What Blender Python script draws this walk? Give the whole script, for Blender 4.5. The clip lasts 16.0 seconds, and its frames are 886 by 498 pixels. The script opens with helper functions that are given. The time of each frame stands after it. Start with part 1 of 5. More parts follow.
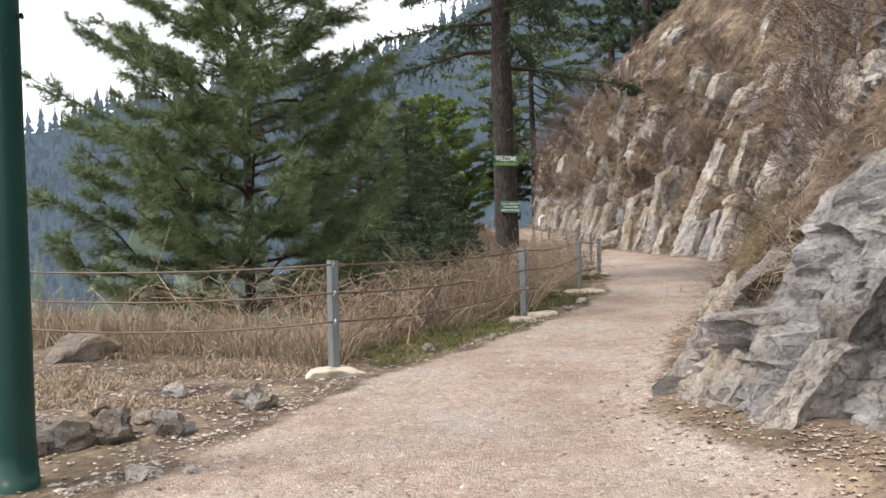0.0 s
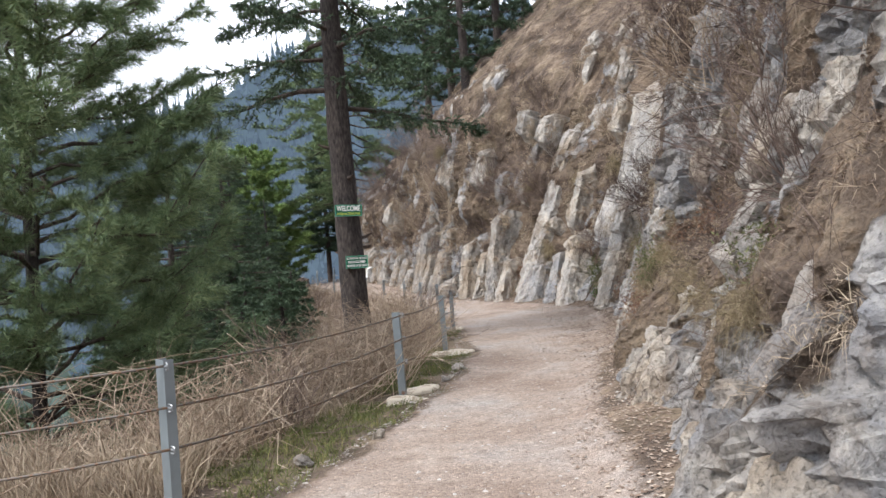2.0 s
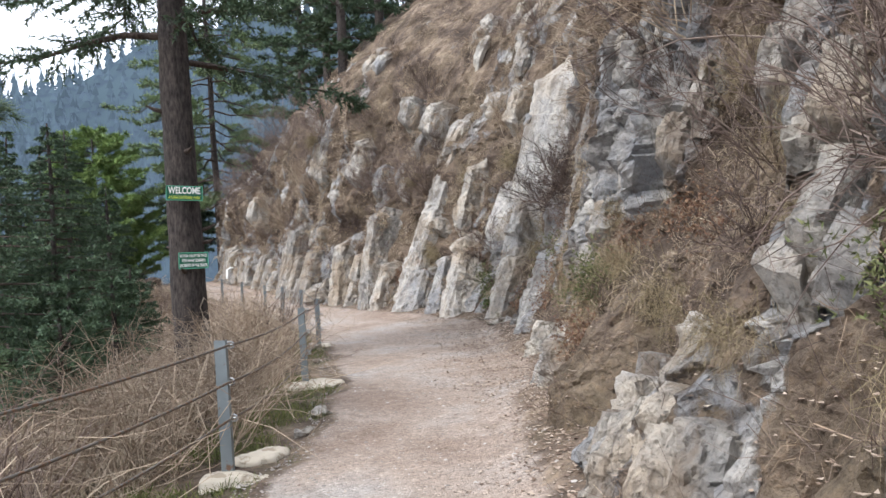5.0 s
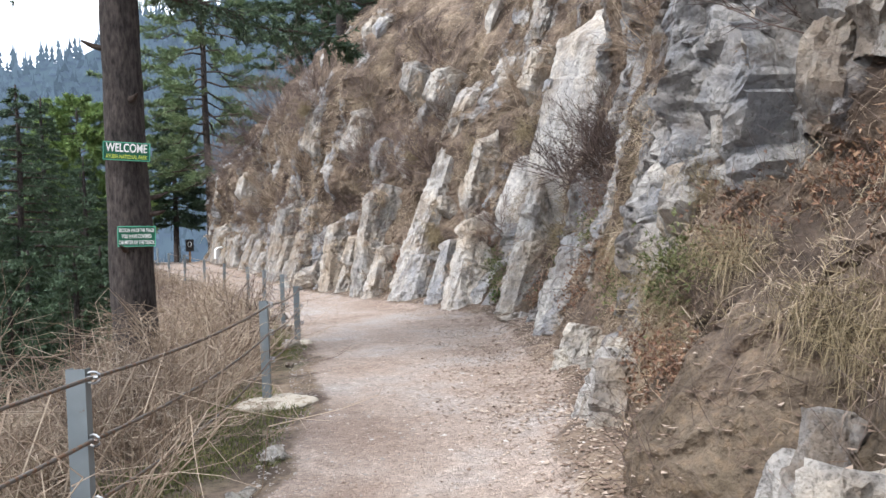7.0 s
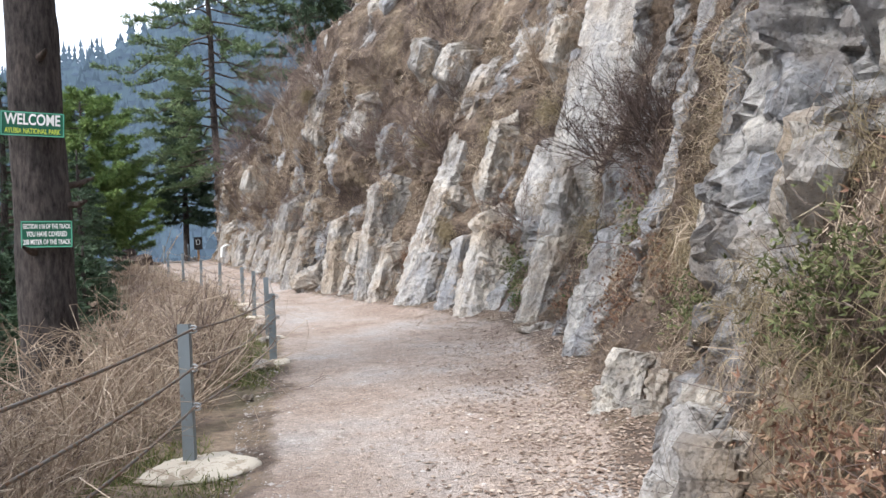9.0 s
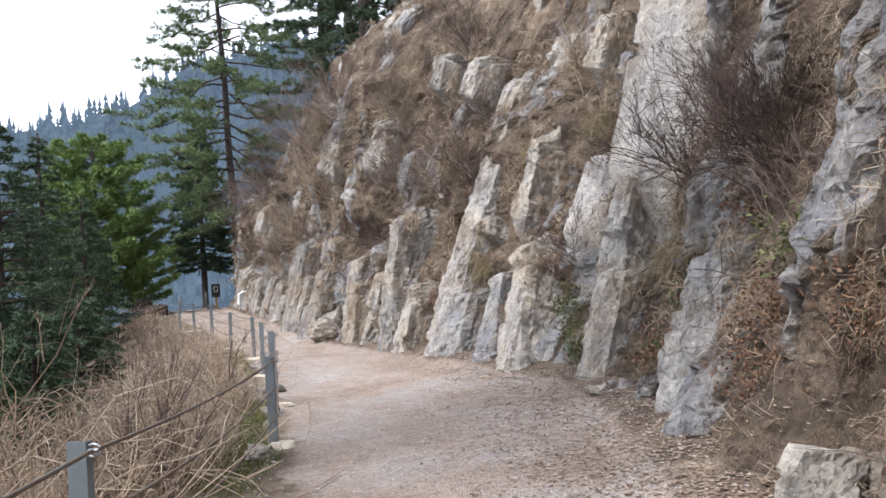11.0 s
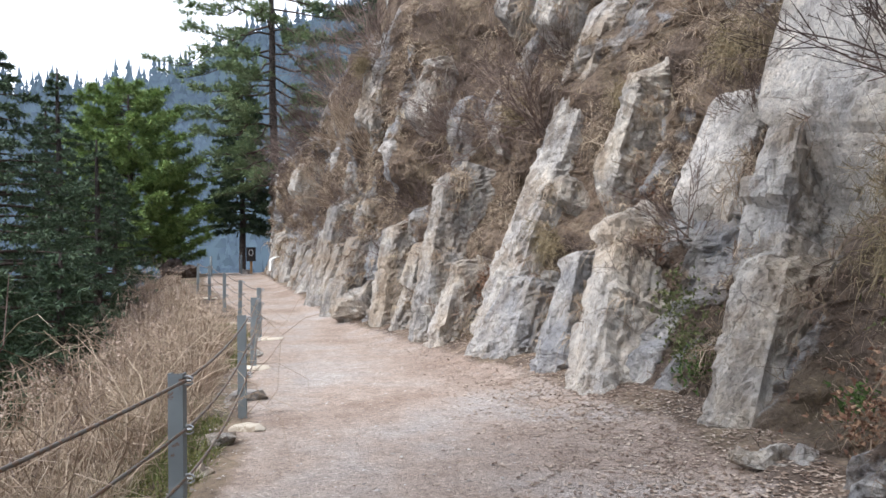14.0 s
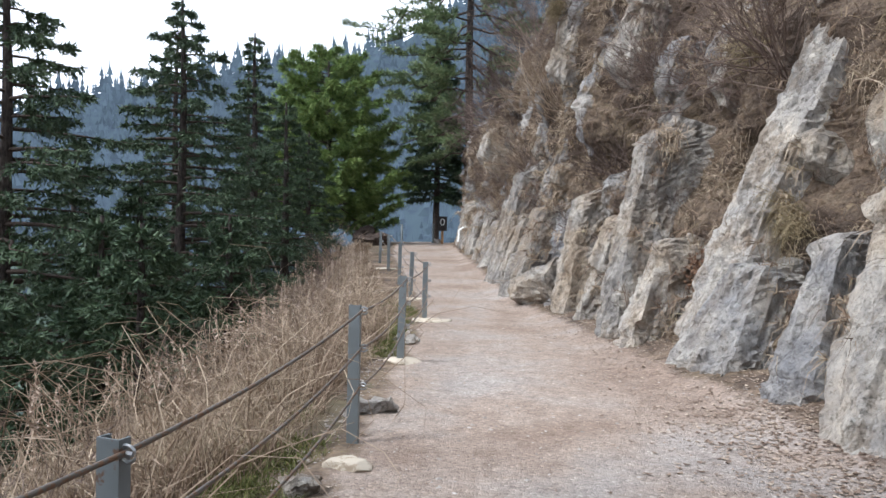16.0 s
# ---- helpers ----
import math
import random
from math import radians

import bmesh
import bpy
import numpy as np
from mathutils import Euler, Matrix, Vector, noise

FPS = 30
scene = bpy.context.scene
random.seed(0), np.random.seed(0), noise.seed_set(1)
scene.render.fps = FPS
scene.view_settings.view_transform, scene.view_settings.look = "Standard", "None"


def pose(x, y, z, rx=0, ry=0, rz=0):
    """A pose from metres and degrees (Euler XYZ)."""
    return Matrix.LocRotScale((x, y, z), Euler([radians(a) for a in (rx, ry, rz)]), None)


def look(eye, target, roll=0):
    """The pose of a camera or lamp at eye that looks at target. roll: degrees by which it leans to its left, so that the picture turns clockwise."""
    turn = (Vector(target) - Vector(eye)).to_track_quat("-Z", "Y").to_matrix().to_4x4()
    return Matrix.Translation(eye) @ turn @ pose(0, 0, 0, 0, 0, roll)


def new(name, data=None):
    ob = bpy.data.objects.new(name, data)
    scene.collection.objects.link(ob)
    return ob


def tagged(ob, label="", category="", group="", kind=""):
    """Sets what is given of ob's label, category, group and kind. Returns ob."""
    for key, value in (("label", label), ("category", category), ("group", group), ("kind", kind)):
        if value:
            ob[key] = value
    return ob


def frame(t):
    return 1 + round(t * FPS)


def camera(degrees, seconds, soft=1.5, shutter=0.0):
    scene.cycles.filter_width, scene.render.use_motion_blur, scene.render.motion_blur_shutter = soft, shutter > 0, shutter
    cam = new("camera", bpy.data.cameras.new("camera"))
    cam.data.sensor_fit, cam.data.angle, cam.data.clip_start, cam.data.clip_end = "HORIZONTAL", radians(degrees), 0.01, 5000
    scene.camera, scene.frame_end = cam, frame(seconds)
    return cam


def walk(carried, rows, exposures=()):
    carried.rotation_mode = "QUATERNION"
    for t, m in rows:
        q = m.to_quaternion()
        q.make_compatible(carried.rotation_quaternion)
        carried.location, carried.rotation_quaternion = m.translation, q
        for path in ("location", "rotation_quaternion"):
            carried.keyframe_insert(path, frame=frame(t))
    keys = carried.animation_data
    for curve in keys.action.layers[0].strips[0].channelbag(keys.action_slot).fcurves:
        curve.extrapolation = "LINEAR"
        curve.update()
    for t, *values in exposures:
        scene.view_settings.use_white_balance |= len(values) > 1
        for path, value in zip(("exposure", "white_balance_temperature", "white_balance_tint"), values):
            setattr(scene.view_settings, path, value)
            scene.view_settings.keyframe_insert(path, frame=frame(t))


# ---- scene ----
cam = camera(59.3, 16.0)
PATH = [
    (0, (0.919, -0.474, 1.461), (0.758, 1.518, 1.39), -1.2),
    (0.5, (0.753, 0.092, 1.493), (0.752, 2.092, 1.462), -2.8),
    (1, (0.605, 0.629, 1.498), (0.692, 2.627, 1.488), -3.7),
    (1.5, (0.402, 1.091, 1.54), (0.512, 3.087, 1.555), -3.9),
    (2, (0.305, 1.552, 1.602), (0.617, 3.527, 1.638), -4.5),
    (2.5, (0.302, 2.022, 1.623), (0.727, 3.976, 1.648), -4.1),
    (3, (0.376, 2.589, 1.633), (0.91, 4.516, 1.604), -2.4),
    (3.5, (0.535, 3.073, 1.66), (1.15, 4.976, 1.619), -1.8),
    (4, (0.671, 3.613, 1.658), (1.206, 5.539, 1.679), -0.8),
    (4.2, (0.71, 3.82, 1.624), (1.265, 5.741, 1.645), -1.8),
    (6.3, (1.393, 6.386, 1.585), (2.075, 8.266, 1.62), -2.4),
    (6.5, (1.458, 6.625, 1.592), (2.106, 8.517, 1.592), -2.3),
    (7, (1.634, 7.171, 1.57), (2.261, 9.07, 1.555), -1.6),
    (7.5, (1.884, 7.716, 1.55), (2.487, 9.623, 1.526), -2.4),
    (8, (2.082, 8.206, 1.539), (2.623, 10.13, 1.484), -1.7),
    (8.5, (2.345, 8.817, 1.546), (2.937, 10.726, 1.476), -2.2),
    (9, (2.574, 9.359, 1.576), (3.147, 11.276, 1.552), -2.0),
    (9.2, (2.647, 9.585, 1.601), (3.207, 11.505, 1.628), -2.8),
    (11.3, (3.121, 12.045, 1.603), (3.619, 13.981, 1.68), -4.4),
    (11.5, (3.181, 12.264, 1.619), (3.651, 14.207, 1.676), -4.7),
    (12, (3.353, 12.876, 1.605), (3.821, 14.818, 1.706), -4.7),
    (12.5, (3.498, 13.514, 1.553), (4.062, 15.43, 1.673), -3.7),
    (13, (3.674, 14.157, 1.53), (4.191, 16.088, 1.587), -1.8),
    (13.5, (3.81, 14.78, 1.572), (4.321, 16.713, 1.585), -1.6),
    (14, (3.975, 15.374, 1.579), (4.362, 17.337, 1.602), -0.5),
    (14.5, (4.11, 15.95, 1.557), (4.365, 17.933, 1.545), 0.4),
    (15, (4.25, 16.553, 1.554), (4.389, 18.548, 1.536), 0.2),
    (15.5, (4.395, 17.116, 1.579), (4.27, 19.112, 1.539), 1.0),
    (16, (4.491, 17.728, 1.603), (4.37, 19.724, 1.551), 1.4),
]
walk(cam, [(t, look(eye, target, roll)) for t, eye, target, roll in PATH],
     exposures=[(0, 1.12, 6900, 13), (1.2, 1.15, 6450, 12), (2, 1.19, 6350, 11), (3, 1.32, 6300, 10), (3.5, 1.26, 6200, 10), (4.2, 1.24, 6200, 10), (7, 1.46, 6150, 11), (9, 1.46, 6150, 11), (12, 1.22, 6200, 13), (13, 1.34, 6200, 13), (14.5, 1.26, 6150, 11), (16, 1.12, 6100, 10)])

# ---- light: bright overcast day ----
world = bpy.data.worlds.new("overcast_sky")
scene.world = world
world.use_nodes = True
wn = world.node_tree
wn.nodes.clear()
sky = wn.nodes.new("ShaderNodeTexSky")
sky.sky_type = "NISHITA"
sky.sun_disc = False
sky.sun_elevation, sky.sun_rotation = radians(48), radians(250)
sky.altitude, sky.air_density, sky.dust_density, sky.ozone_density = 2000, 1.0, 4.0, 1.0
soft_sky = wn.nodes.new("ShaderNodeMix")
soft_sky.data_type = "RGBA"
soft_sky.inputs[0].default_value = 0.72
wn.links.new(sky.outputs[0], soft_sky.inputs[6])
soft_sky.inputs[7].default_value = (10.2, 10.6, 11.2, 1)
bg = wn.nodes.new("ShaderNodeBackground")
bg.inputs[1].default_value = 0.1
wout = wn.nodes.new("ShaderNodeOutputWorld")
wn.links.new(soft_sky.outputs[2], bg.inputs[0])
wn.links.new(bg.outputs[0], wout.inputs[0])
sun = new("sun", bpy.data.lights.new("sun", "SUN"))
sun.data.energy, sun.data.angle, sun.data.color = 1.5, radians(14), (1.0, 0.95, 0.88)
sun.matrix_world = look((-14, -6, 20), (0, 0, 0))

# ---- numeric helpers ----
rng = np.random.default_rng(7)


def smooth(a, b, x):
    u = np.clip((x - a) / (b - a), 0, 1)
    return u * u * (3 - 2 * u)


def hashed(i, seed=0):
    """Random numbers 0..1 for integer lattice points (n, 3)."""
    a = i.astype(np.int64)
    h = (a[..., 0] * 374761393 + a[..., 1] * 668265263 + a[..., 2] * 2147483629 + seed * 974634721) & 0xFFFFFFFF
    h = ((h ^ (h >> 13)) * 1274126177) & 0xFFFFFFFF
    h = ((h ^ (h >> 16)) * 2246822519) & 0xFFFFFFFF
    return ((h ^ (h >> 15)) & 0xFFFFFF) / float(0xFFFFFF)


def vnoise(p, seed=0):
    i = np.floor(p)
    f = p - i
    u = f * f * (3 - 2 * f)
    out = 0
    for dx in (0, 1):
        for dy in (0, 1):
            for dz in (0, 1):
                w = (u[:, 0] if dx else 1 - u[:, 0]) * (u[:, 1] if dy else 1 - u[:, 1]) * (u[:, 2] if dz else 1 - u[:, 2])
                out = out + w * hashed(i + np.array((dx, dy, dz)), seed)
    return out * 2 - 1


def fbm(p, octaves=4, seed=0, gain=0.5):
    out, a, q = 0, 1.0, np.array(p, float)
    for o in range(octaves):
        out = out + a * vnoise(q, seed + o)
        a *= gain
        q = q * 2.03 + 11.7
    return out


def facets(p, size, seed=0):
    """Broken-rock relief: every cell is its own tilted plane."""
    q = p / size
    i = np.floor(q)
    best = np.full(len(q), 1e9)
    val = np.zeros(len(q))
    for dx in (-1, 0, 1):
        for dy in (-1, 0, 1):
            for dz in (-1, 0, 1):
                c = i + np.array((dx, dy, dz))
                r = np.stack([hashed(c, seed + k) for k in range(6)], 1)
                off = q - (c + r[:, :3])
                d = (off ** 2).sum(1)
                v = (off * (r[:, 3:] * 2 - 1)).sum(1) + (r[:, 3] - 0.5) * 0.8
                near = d < best
                best = np.where(near, d, best)
                val = np.where(near, v, val)
    return val * size


def unit(v):
    return v / np.maximum(np.linalg.norm(v, axis=-1, keepdims=True), 1e-9)


def make_mesh(name, verts, faces, mats, smooth_shade=False, attr=None):
    """A mesh from arrays; faces all with the same number of corners."""
    verts, faces = np.asarray(verts, np.float32), np.asarray(faces, np.int32)
    me = bpy.data.meshes.new(name)
    n, k = faces.shape
    me.vertices.add(len(verts))
    me.vertices.foreach_set("co", verts.ravel())
    me.loops.add(n * k)
    me.loops.foreach_set("vertex_index", faces.ravel())
    me.polygons.add(n)
    me.polygons.foreach_set("loop_start", np.arange(0, n * k, k, dtype=np.int32))
    me.polygons.foreach_set("use_smooth", np.full(n, smooth_shade))
    for m in mats if isinstance(mats, (list, tuple)) else [mats]:
        me.materials.append(m)
    me.update(calc_edges=True)
    for key, values in (attr or {}).items():
        a = me.attributes.new(key, "FLOAT", "POINT")
        a.data.foreach_set("value", np.asarray(values, np.float32))
    return me


def under(ob, parent):
    if parent:
        ob.parent = parent
    return ob


def piece(name, verts, faces, mat, parent=None, smooth_shade=False, label="", attr=None):
    ob = under(new(name, make_mesh(name, verts, faces, mat, smooth_shade, attr)), parent)
    return tagged(ob, label)


def part(name, bm, mat, parent=None, label=""):
    me = bpy.data.meshes.new(name)
    bm.to_mesh(me)
    bm.free()
    me.materials.append(mat)
    return tagged(under(new(name, me), parent), label)


def empty(name, at=(0, 0, 0), rz=0.0):
    ob = new(name)
    ob.empty_display_size = 0.1
    ob.matrix_world = pose(*at, 0, 0, rz)
    return ob


class Soup:
    """Collects pieces of geometry with the same number of corners a face."""

    def __init__(self):
        self.v, self.f, self.n = [], [], 0

    def add(self, v, f):
        self.v.append(np.asarray(v, float))
        self.f.append(np.asarray(f) + self.n)
        self.n += len(v)

    def arrays(self):
        return np.concatenate(self.v), np.concatenate(self.f)


def tube(points, radii, sides=6, cap=True):
    """A tapered tube along points: quads."""
    p = np.asarray(points, float)
    r = np.broadcast_to(np.asarray(radii, float), (len(p),))
    t = unit(np.gradient(p, axis=0))
    ref = np.array((0.0, 0, 1)) if abs(t[0][2]) < 0.9 else np.array((1.0, 0, 0))
    a = unit(np.cross(t, ref))
    b = np.cross(t, a)
    ang = np.arange(sides) * 2 * np.pi / sides
    v = p[:, None] + r[:, None, None] * (a[:, None] * np.cos(ang)[None, :, None] + b[:, None] * np.sin(ang)[None, :, None])
    v = v.reshape(-1, 3)
    n = len(p)
    i, j = np.meshgrid(np.arange(n - 1), np.arange(sides), indexing="ij")
    k = (j + 1) % sides
    f = np.stack([i * sides + j, i * sides + k, (i + 1) * sides + k, (i + 1) * sides + j], -1).reshape(-1, 4)
    if cap and sides == 4:
        f = np.concatenate([f, [[3, 2, 1, 0], [(n - 1) * 4 + q for q in range(4)]]])
    return v, f


def tubes(soup, starts, ends, r0, r1, bend=0.0, sides=3, segs=3):
    """Many thin tapered twigs at once."""
    n = len(starts)
    r0, r1 = np.broadcast_to(r0, (n,)), np.broadcast_to(r1, (n,))
    d = ends - starts
    t = unit(d)
    ref = np.where(np.abs(t[:, 2:]) < 0.9, np.array((0.0, 0, 1)), np.array((1.0, 0, 0)))
    a = unit(np.cross(t, ref))
    b = np.cross(t, a)
    u = np.linspace(0, 1, segs + 1)
    jit = rng.normal(size=(n, 2)) * bend * np.linalg.norm(d, axis=1)[:, None]
    bow = np.sin(u * np.pi)[None, :, None]
    c = starts[:, None] + d[:, None] * u[None, :, None] + bow * (a * jit[:, :1] + b * jit[:, 1:])[:, None]
    rad = r0[:, None] * (1 - u) + r1[:, None] * u
    ang = np.arange(sides) * 2 * np.pi / sides
    ring = a[:, None, None] * np.cos(ang)[None, None, :, None] + b[:, None, None] * np.sin(ang)[None, None, :, None]
    v = (c[:, :, None] + ring * rad[:, :, None, None]).reshape(-1, 3)
    i, j = np.meshgrid(np.arange(segs), np.arange(sides), indexing="ij")
    k = (j + 1) % sides
    f1 = np.stack([i * sides + j, i * sides + k, (i + 1) * sides + k, (i + 1) * sides + j], -1).reshape(-1, 4)
    f = (f1[None] + (np.arange(n) * (segs + 1) * sides)[:, None, None]).reshape(-1, 4)
    soup.add(v, f)


def blades(pos, axis, each, length, spread, width, droop=0.0):
    """Thin pointed blades or needles, 'each' of them from every place: triangles."""
    n = len(pos) * each
    p = np.repeat(pos, each, 0)
    d = unit(np.repeat(axis, each, 0) + rng.normal(size=(n, 3)) * spread)
    ln = np.repeat(np.broadcast_to(length, (len(pos),)), each) * rng.uniform(0.6, 1.25, n)
    side = unit(np.cross(d, rng.normal(size=(n, 3)))) * (np.repeat(np.broadcast_to(width, (len(pos),)), each) * rng.uniform(0.7, 1.3, n))[:, None]
    tip = p + d * ln[:, None]
    tip[:, 2] -= droop * ln
    v = np.stack([p - side, p + side, tip], 1).reshape(-1, 3)
    return v, np.arange(3 * n).reshape(-1, 3)


def stalks(pos, axis, each, length, spread, width, droop=0.3):
    """Grass blades with a bend: two triangles' worth in quads (base, middle, tip)."""
    n = len(pos) * each
    p = np.repeat(pos, each, 0) + rng.normal(size=(n, 3)) * np.array((0.05, 0.05, 0.0))
    d = unit(np.repeat(axis, each, 0) + rng.normal(size=(n, 3)) * spread)
    ln = np.repeat(np.broadcast_to(length, (len(pos),)), each) * rng.uniform(0.45, 1.25, n)
    side = unit(np.cross(d, rng.normal(size=(n, 3)))) * (width * rng.uniform(0.6, 1.4, n))[:, None]
    mid = p + d * (ln * 0.55)[:, None]
    tip = p + d * ln[:, None] + rng.normal(size=(n, 3)) * (0.12 * ln)[:, None]
    tip[:, 2] -= droop * ln
    v = np.stack([p - side, p + side, mid + side * 0.8, mid - side * 0.8, tip], 1).reshape(-1, 3)
    o = np.arange(n)[:, None] * 5
    f = np.concatenate([o + np.array([[0, 1, 2]]), o + np.array([[0, 2, 3]]), o + np.array([[3, 2, 4]])])
    return v, f


# ---- materials ----
def nodes_of(name, rough=0.9):
    m = bpy.data.materials.new(name)
    m.use_nodes = True
    nt = m.node_tree
    b = nt.nodes["Principled BSDF"]
    b.inputs["Roughness"].default_value = rough
    b.inputs["Specular IOR Level"].default_value = 0.25
    return m, nt, b


def noise_node(nt, scale, detail=6, rough=0.6, coord=None, dim=None):
    n = nt.nodes.new("ShaderNodeTexNoise")
    n.inputs["Scale"].default_value, n.inputs["Detail"].default_value, n.inputs["Roughness"].default_value = scale, detail, rough
    nt.links.new(coord or coords(nt), n.inputs["Vector"])
    return n.outputs["Fac"]


def coords(nt):
    for n in nt.nodes:
        if n.bl_idname == "ShaderNodeNewGeometry":
            return n.outputs["Position"]
    return nt.nodes.new("ShaderNodeNewGeometry").outputs["Position"]


def ramp(nt, fac, stops):
    r = nt.nodes.new("ShaderNodeValToRGB")
    e = r.color_ramp.elements
    while len(e) < len(stops):
        e.new(0.5)
    for el, (at, col) in zip(e, stops):
        el.position = at
        el.color = (*col, 1) if len(col) == 3 else col
    nt.links.new(fac, r.inputs[0])
    return r.outputs[0]


def mix(nt, fac, a, b, mode="MIX"):
    n = nt.nodes.new("ShaderNodeMix")
    n.data_type, n.blend_type = "RGBA", mode
    for sock, val in ((n.inputs[0], fac), (n.inputs[6], a), (n.inputs[7], b)):
        if isinstance(val, (int, float)):
            sock.default_value = val
        elif isinstance(val, tuple):
            sock.default_value = (*val, 1)
        else:
            nt.links.new(val, sock)
    return n.outputs[2]


def math_node(nt, op, a, b=0.0, c=None):
    n = nt.nodes.new("ShaderNodeMath")
    n.operation = op
    for sock, val in zip(n.inputs, (a, b, c)):
        if val is None:
            continue
        if isinstance(val, (int, float)):
            sock.default_value = val
        else:
            nt.links.new(val, sock)
    return n.outputs[0]


def bump(nt, b, height, strength=0.5, dist=0.02):
    n = nt.nodes.new("ShaderNodeBump")
    n.inputs["Strength"].default_value, n.inputs["Distance"].default_value = strength, dist
    nt.links.new(height, n.inputs["Height"])
    nt.links.new(n.outputs[0], b.inputs["Normal"])


def stretched(nt, scale):
    m = nt.nodes.new("ShaderNodeMapping")
    m.inputs["Scale"].default_value = scale
    nt.links.new(coords(nt), m.inputs["Vector"])
    return m.outputs[0]


def voronoi(nt, scale, feature="DISTANCE_TO_EDGE", coord=None):
    n = nt.nodes.new("ShaderNodeTexVoronoi")
    n.feature = feature
    n.inputs["Scale"].default_value = scale
    nt.links.new(coord or coords(nt), n.inputs["Vector"])
    return n.outputs["Color"] if feature == "F1" else n.outputs["Distance"]


def rock_colour(nt, light=1.0, blue=False):
    """Pale limestone with blue-grey, rust and lichen; returns colour and height."""
    k = light
    info = nt.nodes.new("ShaderNodeObjectInfo")
    big = noise_node(nt, 0.9, 5, 0.6)
    mid = noise_node(nt, 3.0, 8, 0.62, stretched(nt, (1.0, 1.0, 0.55)))
    fine = noise_node(nt, 22.0, 6, 0.7)
    soft = k > 1.2
    base = ramp(nt, mid, [(0.28, (0.14 * k, 0.135 * k, 0.135 * k)), (0.44, (0.30 * k, 0.293 * k, 0.288 * k)), (0.56, (0.46 * k, 0.445 * k, 0.42 * k)), (0.72, (0.66 * k, 0.63 * k, 0.59 * k))] if not soft else [(0.28, (0.21 * k, 0.205 * k, 0.205 * k)), (0.44, (0.33 * k, 0.322 * k, 0.315 * k)), (0.58, (0.43 * k, 0.415 * k, 0.39 * k)), (0.74, (0.56 * k, 0.535 * k, 0.5 * k))])
    cool = tuple(k * c_ for c_ in ((0.27, 0.275, 0.29) if blue else (0.36, 0.35, 0.345)))
    base = mix(nt, ramp(nt, noise_node(nt, 1.6, 4, 0.6), [(0.42, (0, 0, 0)), (0.6, (0.85, 0.85, 0.85) if blue else (0.45, 0.45, 0.45))]), base, cool)
    warm = mix(nt, ramp(nt, big, [(0.48, (0, 0, 0)), (0.64, (1, 1, 1))]), base, (0.36, 0.275, 0.185))
    col = mix(nt, 0.2 if blue else 0.5, base, warm)
    col = mix(nt, 0.5, col, ramp(nt, info.outputs["Random"], [(0.0, (0.72, 0.72, 0.74)), (0.5, (1, 1, 1)), (1.0, (1.15, 1.12, 1.06))]), "MULTIPLY")
    streak = noise_node(nt, 3.0, 6, 0.65, stretched(nt, (1.0, 1.0, 0.18)))
    col = mix(nt, math_node(nt, "MULTIPLY", ramp(nt, streak, [(0.5, (0, 0, 0)), (0.66, (1, 1, 1))]), 0.5), col, (0.17, 0.15, 0.13))
    warp = nt.nodes.new("ShaderNodeMix")
    warp.data_type = "VECTOR"
    warp.inputs[0].default_value = 0.3
    nt.links.new(coords(nt), warp.inputs[4])
    nn = nt.nodes.new("ShaderNodeTexNoise")
    nn.inputs["Scale"].default_value = 2.5
    nt.links.new(coords(nt), nn.inputs["Vector"])
    nt.links.new(nn.outputs["Color"], warp.inputs[5])
    pits = ramp(nt, noise_node(nt, 9.0, 5, 0.75), [(0.33, (1, 1, 1)), (0.40, (0, 0, 0))])
    col = mix(nt, math_node(nt, "MULTIPLY", pits, 0.5), col, (0.10, 0.09, 0.08))
    pits2 = ramp(nt, noise_node(nt, 30.0, 4, 0.8), [(0.35, (1, 1, 1)), (0.43, (0, 0, 0))])
    col = mix(nt, math_node(nt, "MULTIPLY", pits2, 0.35), col, (0.12, 0.11, 0.10))
    chips = voronoi(nt, 13.0, "F1", warp.outputs[1])
    chip = nt.nodes.new("ShaderNodeSeparateColor")
    nt.links.new(chips, chip.inputs[0])
    col = mix(nt, 0.4, col, ramp(nt, chip.outputs[0], [(0.0, (0.72, 0.72, 0.74)), (0.5, (1, 1, 1)), (1.0, (1.25, 1.24, 1.2))]), "MULTIPLY")
    crack = voronoi(nt, 2.6, coord=warp.outputs[1])
    cm = ramp(nt, crack, [(0.0, (1, 1, 1)), (0.025, (0, 0, 0))])
    gate = ramp(nt, noise_node(nt, 1.7, 3), [(0.45, (0, 0, 0)), (0.6, (1, 1, 1))])
    col = mix(nt, math_node(nt, "MULTIPLY", math_node(nt, "MULTIPLY", cm, gate), 0.6), col, (0.06, 0.05, 0.045))
    dirt = ramp(nt, noise_node(nt, 2.4, 7, 0.7, stretched(nt, (1.0, 1.0, 0.6))), [(0.52, (0, 0, 0)), (0.6, (1, 1, 1))])
    col = mix(nt, math_node(nt, "MULTIPLY", dirt, 0.18 if k > 1.4 else (0.35 if blue else 0.55)), col, (0.19, 0.145, 0.105))
    speck = ramp(nt, fine, [(0.33, (0.5, 0.49, 0.48)), (0.44, (0.97, 0.97, 0.97)), (0.68, (1.25, 1.22, 1.18))])
    col = mix(nt, 0.7, col, speck, "MULTIPLY")
    if not blue:
        col = mix(nt, 1.0, col, (1.02, 0.995, 0.955), "MULTIPLY")
